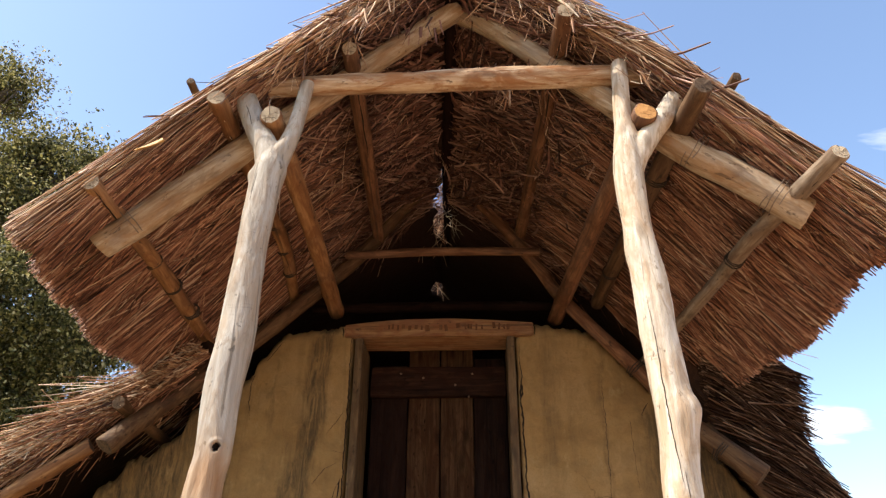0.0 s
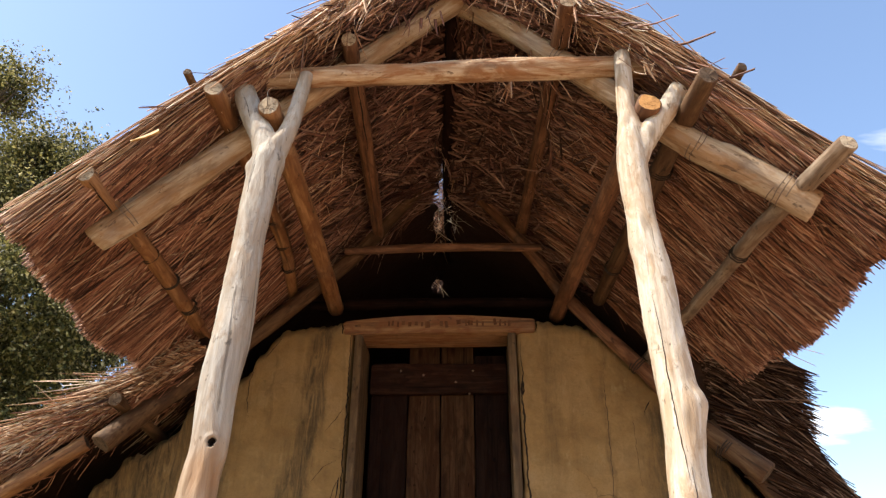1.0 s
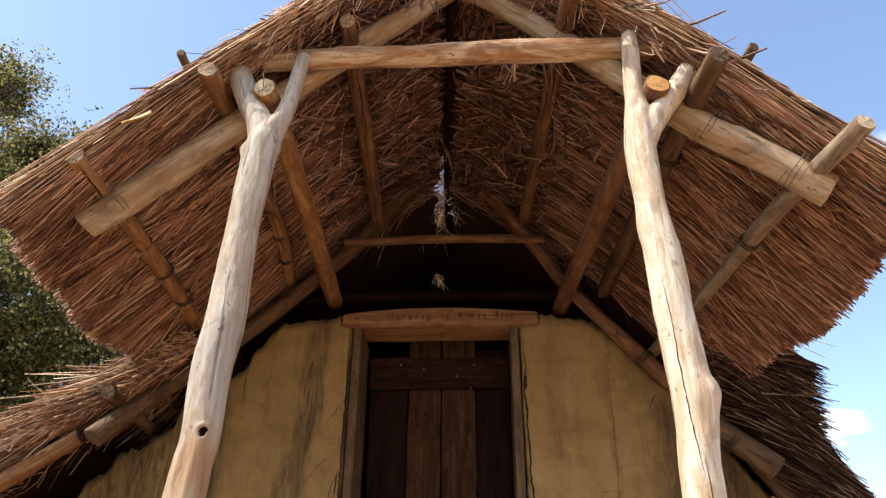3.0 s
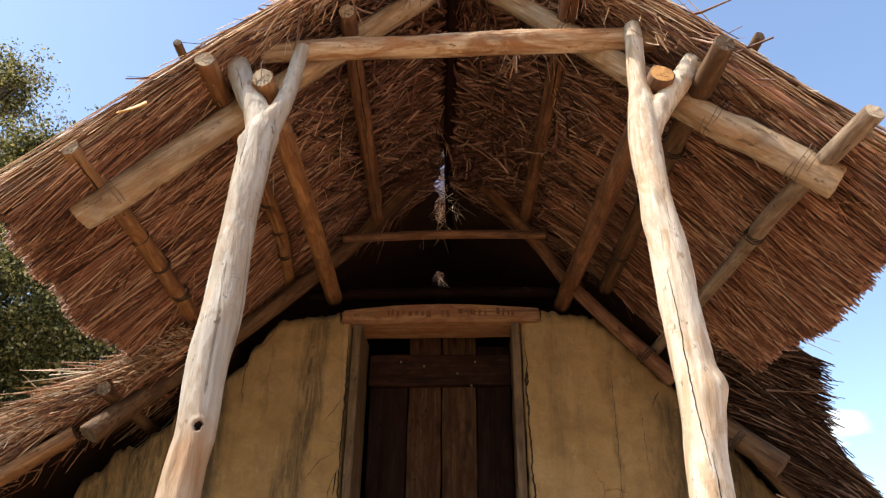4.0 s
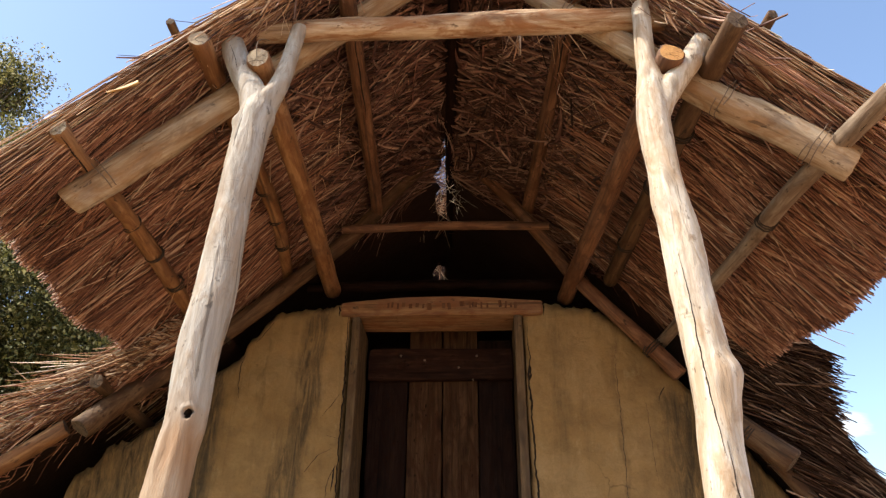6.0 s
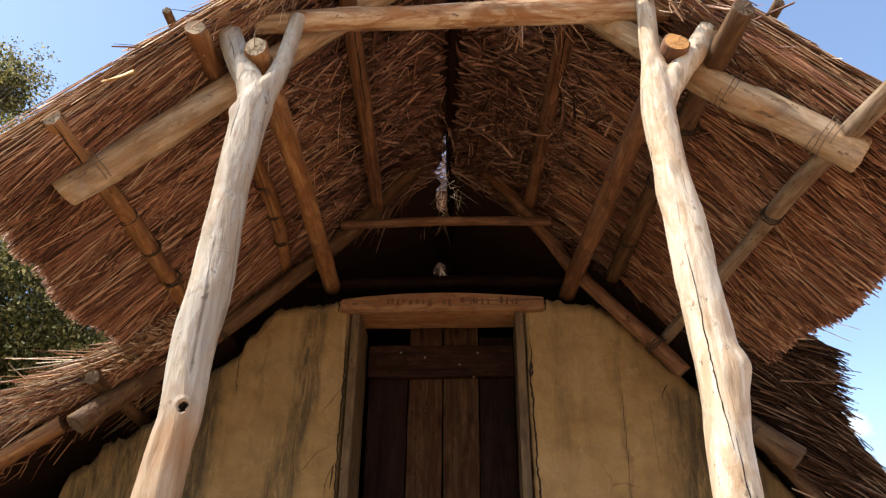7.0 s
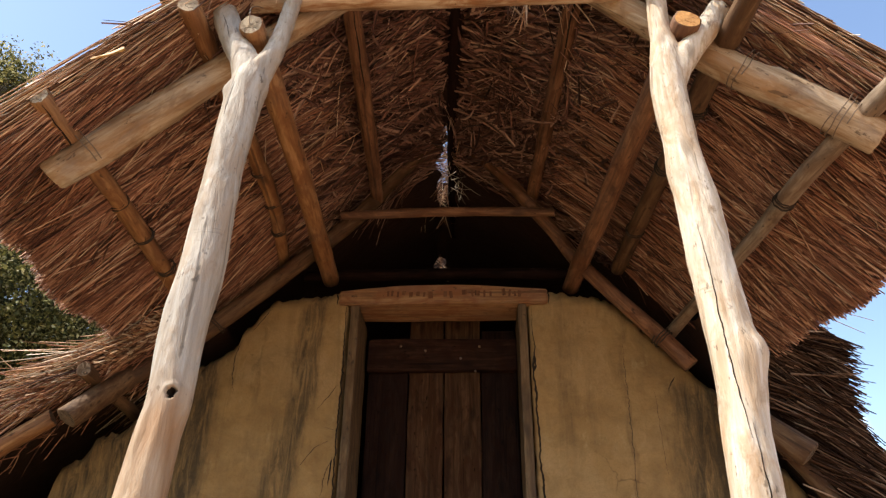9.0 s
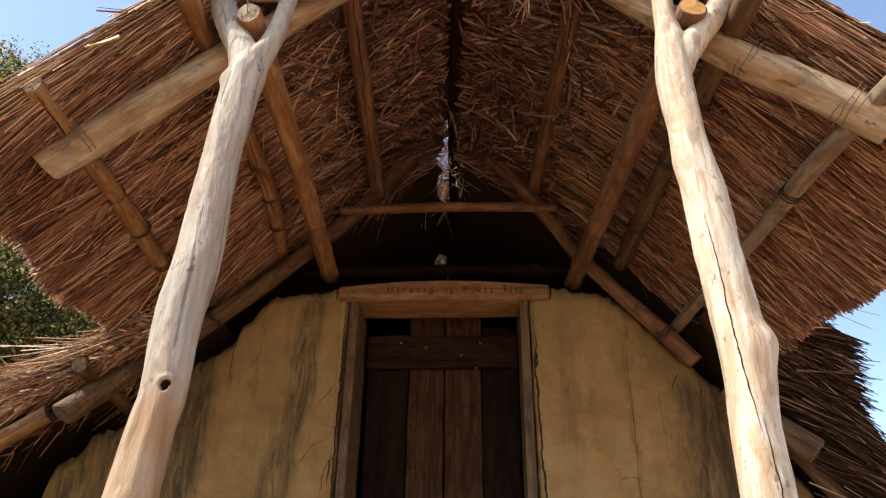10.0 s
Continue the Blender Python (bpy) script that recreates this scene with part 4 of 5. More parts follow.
            L = np.clip(L, 0.03, np.maximum(0.03, (ex - 1.13) / d[:, 0] - back))
            y = U(ylo, yhi, n)
            S = np.stack([ex - d[:, 0] * (back + L) + SHEAR * (y - f), y, ez - d[:, 1] * (back + L)], -1)
            D = np.stack([d[:, 0], rng.normal(-0.03, 0.06, n), d[:, 1]], -1)
            blades(name, S, D, np.tile((0.0, -1.0, 0.15), (n, 1)), L, U(wlo, whi, n), U(0.002, 0.005, n), rng.normal(0, 0.04, n), mats, roof, label, 4, rng.normal(0, 0.04, n))

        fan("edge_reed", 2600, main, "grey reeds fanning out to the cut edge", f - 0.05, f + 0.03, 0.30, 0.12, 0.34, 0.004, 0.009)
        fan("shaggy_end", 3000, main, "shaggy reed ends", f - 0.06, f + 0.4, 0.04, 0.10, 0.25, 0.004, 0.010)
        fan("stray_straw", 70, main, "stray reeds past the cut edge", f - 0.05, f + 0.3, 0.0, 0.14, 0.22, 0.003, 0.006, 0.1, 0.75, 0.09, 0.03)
        # pale straws paint the sunlit top of the slope
        fan("top_reed", 420, [M_GOLD], "reed ends on top, lightened as if sunlit", f, f + 0.6, 0.16, 0.10, 0.22, 0.004, 0.008, 0.0, 0.2, 0.06, 0.008)
    return roof


lower_roof(-1)
lower_roof(1)


# ---------------------------------------------------------------- front wall, door
def wall_piece(name, x0, x1, tops, gap_side, label):
    """A cob wall with an uneven face; tops: x, height. The edge beside the door is ragged."""
    xs = np.arange(x0, x1 + 1e-6, 0.012)
    tx, tz = np.array(tops).T
    nz = 120
    verts = []
    front, depth = 3.80, 0.26
    for face in (0, 1):
        for i, x in enumerate(xs):
            h = float(np.interp(x, tx, tz)) + 0.018 * noise.noise(Vector((x * 19, 1, 0))) + 0.016 * noise.noise(Vector((x * 55, 2, 0))) + 0.008 * noise.noise(Vector((x * 120, 3, 0)))
            for k in range(nz):
                z = h * k / (nz - 1)
                xx = x
                edge = (x - x0) if gap_side < 0 else (x1 - x)
                if edge < 0.05:
                    w = 0.005 * noise.noise(Vector((5, z * 11, x0))) + 0.004 * noise.noise(Vector((9, z * 40, x0)))
                    xx += (w + 0.003) * (1 - edge / 0.05) * (1 if gap_side < 0 else -1)
                q = Vector((x * 2.2, 0, z * 2.2))
                y = front + 0.020 * noise.noise(q) + 0.006 * noise.noise(q * 5) + 0.0025 * noise.noise(q * 19)
                top = (h - z) / 0.05
                if top < 1:
                    y += (0.02 + 0.035 * abs(noise.noise(Vector((x * 24, 7, z * 24))))) * (1 - top) ** 1.5
                if edge < 0.03:
                    y += 0.012 * (1 - edge / 0.03) ** 2
                if face:
                    y = front + depth
                verts.append((xx, y, z))
    nx, off = len(xs), len(xs) * nz
    faces = []
    for i in range(nx - 1):
        for k in range(nz - 1):
            a = i * nz + k
            faces.append((a, a + nz, a + nz + 1, a + 1))
            faces.append((off + a, off + a + 1, off + a + nz + 1, off + a + nz))
        a = i * nz + nz - 1
        faces.append((a, a + nz, off + a + nz, off + a))
    for k in range(nz - 1):
        for a, flip in ((k, 1), ((nx - 1) * nz + k, 0)):
            f = (a, a + 1, off + a + 1, off + a)
            faces.append(f if flip else f[::-1])
    ob = mesh_object(name, verts, faces, [M_COB])
    tagged(ob, label, "wall", kind="structure")
    return ob


wall_piece("wall_front_1", -2.2, -0.536, [(-2.2, 0.90), (-1.9, 1.02), (-1.762, 1.17), (-1.75, 1.26), (-1.735, 1.297), (-1.63, 1.37), (-1.615, 1.43), (-1.50, 1.46), (-1.455, 1.505), (-1.36, 1.57), (-1.335, 1.68), (-1.12, 1.82), (-1.045, 1.87),
                                                (-1.035, 1.935), (-0.985, 1.985), (-0.965, 2.03), (-0.92, 2.06), (-0.90, 2.09), (-0.62, 2.115), (-0.536, 2.12)], 1, "ochre cob wall with dark water stains and cracks")
wall_piece("wall_front_2", 0.297, 1.75, [(0.297, 2.10), (0.42, 2.12), (0.62, 2.09), (0.71, 2.05), (0.80, 1.95), (0.95, 1.76), (1.09, 1.62), (1.23, 1.42), (1.38, 1.2), (1.75, 0.6)], -1,
           "ochre cob wall with long thin cracks under the rafter")


bpy.context.view_layer.update()
for wall, lines in ((bpy.data.objects["wall_front_2"], (
        [(0.3, 0.345, 0.002), (1.0, 0.330, 0.0035), (1.25, 0.324, 0.0045), (1.33, 0.316, 0.003), (1.45, 0.320, 0.004), (1.55, 0.311, 0.0032), (1.62, 0.316, 0.0045), (1.70, 0.309, 0.003), (1.85, 0.318, 0.0032), (1.95, 0.312, 0.002), (2.04, 0.317, 0.0026)],
        [(1.715, 0.314, 0.004), (1.73, 0.315, 0.009), (1.77, 0.316, 0.008), (1.80, 0.315, 0.003)],
        [(0.9, 0.695, 0.0006), (1.3, 0.704, 0.0009), (1.6, 0.710, 0.0010), (1.90, 0.718, 0.0004)],
        [(1.25, 0.835, 0.0003), (1.45, 0.828, 0.0006), (1.62, 0.825, 0.0003)],
        [(2.045, 0.397, 0.001), (2.08, 0.399, 0.0022), (2.115, 0.398, 0.0026)],
        [(1.61, 0.885, 0.0006), (1.63, 0.89, 0.0015), (1.67, 0.91, 0.003), (1.69, 0.93, 0.001)],
        )),
        (bpy.data.objects["wall_front_1"], (
        [(1.18, -0.600, 0.0006), (1.27, -0.588, 0.0012), (1.31, -0.572, 0.0016), (1.35, -0.556, 0.001)], [(1.22, -0.572, 0.001), (1.30, -0.566, 0.004), (1.33, -0.56, 0.001)],
        [(0.3, -0.553, 0.002), (1.0, -0.549, 0.003), (1.4, -0.551, 0.0028), (1.7, -0.548, 0.0036), (1.95, -0.550, 0.003), (2.09, -0.552, 0.004)],
        [(1.45, -0.66, 0.0006), (1.47, -0.61, 0.0014), (1.455, -0.56, 0.0018)],
        [(1.55, -0.64, 0.0006), (1.60, -0.60, 0.0012), (1.66, -0.57, 0.0010)],
        [(1.92, -0.99, 0.0008), (1.98, -0.95, 0.0016), (2.04, -0.90, 0.0008)],
        [(2.050, -0.592, 0.0015), (2.085, -0.597, 0.0035), (2.118, -0.604, 0.0035)],
        [(1.30, -0.70, 0.0008), (1.38, -0.64, 0.0014), (1.41, -0.585, 0.0014)],
        [(1.62, -1.03, 0.0005), (1.70, -1.045, 0.0012), (1.80, -1.05, 0.0018), (1.88, -1.03, 0.0010)]))):
    for line in lines:
        sliver("crack", wall, line, wall, 0.006, 0.001)


def plain_wall(name, x0, x1, y0, y1, h, label):
    bm = bmesh.new()
    bmesh.ops.create_cube(bm, size=1, matrix=Matrix.LocRotScale(((x0 + x1) / 2, (y0 + y1) / 2, h / 2), None, (x1 - x0, y1 - y0, h)))
    for v in bm.verts:
        v.co.x += SHEAR * (v.co.y - 4.0)
    tagged(part(name, bm, M_COB, None), label, "wall", kind="structure")


plain_wall("wall_left", -2.35, -2.1, 4.07, 7.7, 1.08, "ochre cob side wall of the house")
plain_wall("wall_right", 1.45, 1.7, 4.07, 7.7, 0.95, "ochre cob side wall of the house")


def wall_back():
    """Gable that closes the far end of the house."""
    bm = bmesh.new()
    prof = [(-3.0, 0), (1.6, 0), (1.5, 0.75), (0.95, 1.85), (-0.38, 3.06), (-1.75, 1.86), (-2.75, 1.0)]
    a = [bm.verts.new((x, 7.75, z)) for x, z in prof]
    b = [bm.verts.new((x, 7.95, z)) for x, z in prof]
    bm.faces.new(a)
    bm.faces.new(b[::-1])
    for i in range(len(prof)):
        j = (i + 1) % len(prof)
        bm.faces.new((a[j], a[i], b[i], b[j]))
    # the gable's colour carries the darkness of the loft
    tagged(part("wall_back", bm, M_LOFT_DARK, None), "gable at the house's far end, darkened for loft shade", "wall", kind="structure")


wall_back()


def board(name, x0, x1, y0, y1, z0, z1, material, parent, label="", bevel=0.004, along="z", rough=0.003, arch=0.0, seed=0):
    """A sawn board with eased, slightly wavy edges; its own z axis lies along the grain."""
    sx, sy, sz = x1 - x0, y1 - y0, z1 - z0
    bm = bmesh.new()
    bmesh.ops.create_cube(bm, size=1, matrix=Matrix.Diagonal((sx, sy, sz, 1)))
    cuts = 14
    axis = 2 if along == "z" else 0
    es = [e for e in bm.edges if abs((e.verts[0].co - e.verts[1].co)[axis]) > 1e-4 and abs((e.verts[0].co - e.verts[1].co)[(axis + 1) % 3]) < 1e-6]
    bmesh.ops.subdivide_edges(bm, edges=es, cuts=cuts, use_grid_fill=True)
    hard = [e for e in bm.edges if len(e.link_faces) == 2 and e.calc_face_angle(0) > 1.0]
    bmesh.ops.bevel(bm, geom=hard, offset=bevel, segments=2, affect="EDGES")
    for v in bm.verts:
        q = Vector((v.co.x * 6 + seed, v.co.y * 6, v.co.z * 6 + seed * 2))
        v.co += Vector((noise.noise(q), noise.noise(q + Vector((9, 0, 0))), noise.noise(q + Vector((0, 9, 0))))) * rough
        if arch and v.co.z > 0:
            v.co.z += arch * (1 - (2 * v.co.x / sx) ** 2)
    centre = Vector(((x0 + x1) / 2, (y0 + y1) / 2, (z0 + z1) / 2))
    m = Matrix.Translation(centre)
    if along == "x":
        turn = Matrix.Rotation(radians(90), 4, "Y")
        bm.transform(turn.inverted())
        m = m @ turn
    ob = part(name, bm, material, parent, label, False)
    if parent is None:
        ob.matrix_world = m
    else:
        ob.matrix_parent_inverse = parent.matrix_world.inverted()
        ob.matrix_basis = m
    return ob


def doorway():
    door = empty("door_1", (-0.12, 4.05, 0), "closed dark weathered plank door under a lintel", "door", kind="structure")
    bpy.context.view_layer.update()
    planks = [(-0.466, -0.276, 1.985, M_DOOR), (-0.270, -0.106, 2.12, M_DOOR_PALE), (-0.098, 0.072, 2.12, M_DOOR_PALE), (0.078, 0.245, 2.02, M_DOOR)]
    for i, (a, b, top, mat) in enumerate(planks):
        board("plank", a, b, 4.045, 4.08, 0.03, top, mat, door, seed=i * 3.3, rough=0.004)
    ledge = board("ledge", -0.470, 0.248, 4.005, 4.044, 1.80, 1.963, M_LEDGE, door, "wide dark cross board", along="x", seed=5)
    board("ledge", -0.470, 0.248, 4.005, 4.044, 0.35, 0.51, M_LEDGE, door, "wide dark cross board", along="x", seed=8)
    bpy.context.view_layer.update()
    for x, z in ((-0.31, 1.925), (-0.19, 1.90), (-0.02, 1.86), (0.05, 1.795), (0.07, 1.92)):
        bm = bmesh.new()
        bmesh.ops.create_uvsphere(bm, u_segments=8, v_segments=5, radius=0.006, matrix=Matrix.Translation((x, 4.003, z)))
        nail = part("nail", bm, M_WIRE, ledge, "small rusty nail head", True)
        nail.matrix_parent_inverse = ledge.matrix_world.inverted()
    frame_l = board("jamb", -0.528, -0.490, 3.785, 4.075, 0.0, 2.043, M_JAMB, None, seed=1, bevel=0.004, rough=0.0025)
    tagged(frame_l, "grey-brown upright door jamb board", "door jamb", "door jambs", "structure")
    frame_l.name = "trim_jamb"
    frame_r = board("jamb", 0.252, 0.291, 3.785, 4.075, 0.0, 2.043, M_JAMB, None, seed=4, bevel=0.004, rough=0.0025)
    tagged(frame_r, "grey-brown upright door jamb board", "door jamb", "door jambs", "structure")
    frame_r.name = "trim_jamb"
    lintel = board("lintel", -0.588, 0.392, 3.778, 3.985, 2.046, 2.118, M_LINTEL, None, bevel=0.006, along="x", rough=0.004, arch=0.026, seed=2)
    tagged(lintel, "orange-brown lintel board with worn carved lettering", "lintel", kind="structure")
    bpy.context.view_layer.update()
    # worn, unreadable carving as plain bars
    rnd = random.Random(4)
    x = -0.355
    while x < 0.27:
        w = rnd.choice((0.010, 0.016, 0.024))
        h = rnd.uniform(0.018, 0.04)
        if not (-0.13 < x < -0.09 or -0.03 < x < 0.0 or 0.13 < x < 0.17):
            bm = bmesh.new()
            bmesh.ops.create_cube(bm, size=1, matrix=Matrix.LocRotScale((x, 3.7765, 2.095 + rnd.uniform(-0.006, 0.006)), Euler((0, rnd.uniform(-0.15, 0.15), 0)), (w, 0.003, h)))
            bar = part("carved_bar", bm, M_INK, lintel)
            bar.matrix_parent_inverse = lintel.matrix_world.inverted()
        x += w + rnd.uniform(0.008, 0.02)


doorway()


# ---------------------------------------------------------------- timbers
def forked_post(name, branches, dents, cracks, bulges, label, material):
    """A peeled forked trunk: branches of x, y, z, radius fused into one skin, with knot holes and drying cracks."""
    verts, faces = [], []
    for i, b in enumerate(branches):
        v, f, _ = tube_data(b, 20, 0.02, 0.10, i * 1.7 + len(branches[0]), 0.2)
        o = len(verts)
        verts += v
        faces += [tuple(k + o for k in q) for q in f]
    tmp = mesh_object(name + "_raw", verts, faces, [material])
    mod = tmp.modifiers.new("fuse", "REMESH")
    mod.mode, mod.voxel_size, mod.use_smooth_shade = "VOXEL", 0.0036, True
    sm = tmp.modifiers.new("ease", "SMOOTH")
    sm.iterations, sm.factor = 9, 0.6
    dg = bpy.context.evaluated_depsgraph_get()
    me = bpy.data.meshes.new_from_object(tmp.evaluated_get(dg))
    bpy.data.objects.remove(tmp)
    n = len(me.vertices)
    co = np.empty(n * 3)
    no = np.empty(n * 3)
    me.vertices.foreach_get("co", co)
    me.vertices.foreach_get("normal", no)
    co, no = co.reshape(-1, 3), no.reshape(-1, 3)
    for p, r, d in bulges:
        k = np.linalg.norm(co - np.array(p), axis=1)
        co += no * (d * np.exp(-(k / r) ** 2))[:, None]
    hewn = np.array([noise.noise(Vector((x * 22, y * 22, z * 7))) * 0.0022 + noise.noise(Vector((x * 60, y * 60, z * 26))) * 0.0011 for x, y, z in co])
    co += no * hewn[:, None]
    for p, r, d in dents:
        th = np.arctan2(co[:, 2] - p[2], co[:, 0] - p[0])
        k = np.hypot(co[:, 0] - p[0], co[:, 2] - p[2]) / (1 + 0.16 * np.sin(2 * th - 1.2) + 0.07 * np.sin(3 * th))
        hit = (no[:, 1] < 0.1) & (np.abs(co[:, 1] - p[1]) < 0.09)
        lip = np.exp(-((k - r * 1.5) / (r * 0.6)) ** 2) * r * (0.20 + 0.16 * np.sin(th))
        co += no * (lip * hit)[:, None]
        hole = np.clip((r - k) / (r * 0.35), 0, 1)
        co[:, 1] += hole * hit * d
    me.vertices.foreach_set("co", co.ravel())
    me.update()
    me.materials.clear()
    me.materials.append(material)
    me.polygons.foreach_set("material_index", [0] * len(me.polygons))
    ob = new(name, me)
    bpy.context.view_layer.update()
    for line in cracks:
        sliver("crack", ob, line, ob, 0.002)
    for p, r, d in dents:
        # the dark inside of the knot hole
        ring = [(p[0] + r * 0.9 * math.cos(k * 0.5236) * (1 + 0.15 * math.sin(k * 2.1)), p[1] + 0.012, p[2] + r * 1.05 * math.sin(k * 0.5236)) for k in range(12)]
        pit = (p[0], p[1] + 0.05, p[2])
        mesh_object("knot_hole", ring + [pit], [(k, (k + 1) % 12, 12) for k in range(12)], [M_GAP], ob, "dark hollow knot")
    return tagged(ob, label, "post", "porch posts")


forked_post("forked_post", [
    [(-0.623, 2.115, -0.020, 0.0636), (-0.618, 2.145, 0.500, 0.0554), (-0.606, 2.178, 0.943, 0.0492), (-0.597, 2.188, 1.058, 0.0482), (-0.602, 2.200, 1.215, 0.0512), (-0.593, 2.212, 1.387, 0.0522), (-0.593, 2.223, 1.577, 0.0481),
     (-0.595, 2.235, 1.685, 0.0471), (-0.594, 2.244, 1.788, 0.0502), (-0.589, 2.260, 1.951, 0.0512), (-0.582, 2.267, 2.033, 0.0532), (-0.586, 2.275, 2.104, 0.0287)],
    [(-0.586, 2.265, 2.013, 0.0409), (-0.616, 2.277, 2.125, 0.0440), (-0.643, 2.283, 2.183, 0.0430), (-0.694, 2.294, 2.295, 0.0419), (-0.744, 2.307, 2.426, 0.0389)],
    [(-0.575, 2.265, 2.002, 0.0368), (-0.545, 2.275, 2.115, 0.0327), (-0.529, 2.282, 2.179, 0.0297), (-0.515, 2.293, 2.288, 0.0266), (-0.503, 2.308, 2.441, 0.0235)],
], [((-0.578, 2.135, 1.064), 0.0105, 0.045)], [[(1.86, -0.612, 0.0002), (1.93, -0.611, 0.0003), (1.99, -0.606, 0.0002)], [(2.188, -0.658, 0.0006), (2.239, -0.673, 0.0010), (2.310, -0.704, 0.0005)]],
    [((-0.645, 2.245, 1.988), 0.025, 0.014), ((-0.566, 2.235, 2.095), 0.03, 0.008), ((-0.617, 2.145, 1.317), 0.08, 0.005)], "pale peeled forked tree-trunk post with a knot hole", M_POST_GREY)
forked_post("forked_post", [
    [(0.592, 2.165, -0.020, 0.0615), (0.597, 2.185, 0.500, 0.0533), (0.605, 2.201, 0.943, 0.0492), (0.614, 2.208, 1.057, 0.0502), (0.620, 2.211, 1.116, 0.0532), (0.623, 2.214, 1.164, 0.0563), (0.616, 2.216, 1.225, 0.0522),
     (0.612, 2.226, 1.376, 0.0512), (0.611, 2.237, 1.560, 0.0512), (0.603, 2.243, 1.658, 0.0481), (0.602, 2.249, 1.761, 0.0450), (0.600, 2.255, 1.869, 0.0471), (0.602, 2.262, 1.984, 0.0491), (0.612, 2.267, 2.074, 0.0471),
     (0.614, 2.273, 2.156, 0.0368), (0.613, 2.277, 2.232, 0.0317), (0.624, 2.284, 2.367, 0.0307), (0.632, 2.290, 2.473, 0.0286)],
    [(0.617, 2.263, 1.992, 0.0389), (0.653, 2.267, 2.069, 0.0399), (0.693, 2.271, 2.125, 0.0368), (0.750, 2.275, 2.207, 0.0358), (0.801, 2.280, 2.289, 0.0338)],
    [(0.627, 2.267, 2.023, 0.0389), (0.650, 2.271, 2.094, 0.0327), (0.661, 2.275, 2.135, 0.0164)],
], [], [[(0.964, 0.598, 0.0005), (1.010, 0.595, 0.0009), (1.133, 0.591, 0.0010), (1.235, 0.589, 0.0009), (1.358, 0.589, 0.0007), (1.481, 0.583, 0.0003)], [(0.300, 0.597, 0.0010), (0.856, 0.609, 0.0012), (0.938, 0.608, 0.0011), (0.995, 0.606, 0.0004)]],
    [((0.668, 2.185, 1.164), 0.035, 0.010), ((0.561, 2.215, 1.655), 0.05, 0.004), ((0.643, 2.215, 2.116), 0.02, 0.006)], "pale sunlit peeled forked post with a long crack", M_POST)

log("plate_beam", [(-0.597, 2.232, 2.230, 0.038), (-0.61, 2.9, 2.225, 0.039), (-0.665, 3.92, 2.25, 0.041)], [M_POLE, M_END], "tan round beam lying in the post's fork", "beam", "plate beams", seed=1)
log("plate_beam", [(0.677, 2.222, 2.188, 0.041), (0.61, 2.9, 2.192, 0.040), (0.52, 3.92, 2.19, 0.041)], [M_POLE_DARK, M_END_RED], "brown round beam with an orange cut end", "beam", "plate beams", seed=2)
log("crossbeam", [(-0.685, 2.335, 2.440, 0.034), (-0.40, 2.34, 2.458, 0.039), (-0.185, 2.35, 2.466, 0.040), (0.237, 2.35, 2.472, 0.042), (0.61, 2.345, 2.462, 0.043), (0.715, 2.34, 2.453, 0.040)], [M_BEAM, M_END],
    "long peeled crossbeam spanning behind both posts", "beam", seed=3)
rafter_l = log("rafter", [(-1.190, 2.415, 1.825, 0.050), (-0.95, 2.42, 2.035, 0.052), (-0.75, 2.42, 2.225, 0.047), (-0.19, 2.45, 2.752, 0.043), (0.05, 2.46, 2.96, 0.042)], [M_PEELED, M_END],
               "thick peeled rafter under the thatch", "rafter", "porch rafters", seed=4)
rafter_r = log("rafter", [(1.165, 2.33, 1.835, 0.051), (0.98, 2.345, 2.005, 0.051), (0.80, 2.36, 2.155, 0.048), (0.245, 2.44, 2.775, 0.042), (0.02, 2.50, 3.0, 0.040)], [M_PEELED, M_END],
               "thick peeled rafter bound with wire", "rafter", "porch rafters", seed=5)
purlins = {}
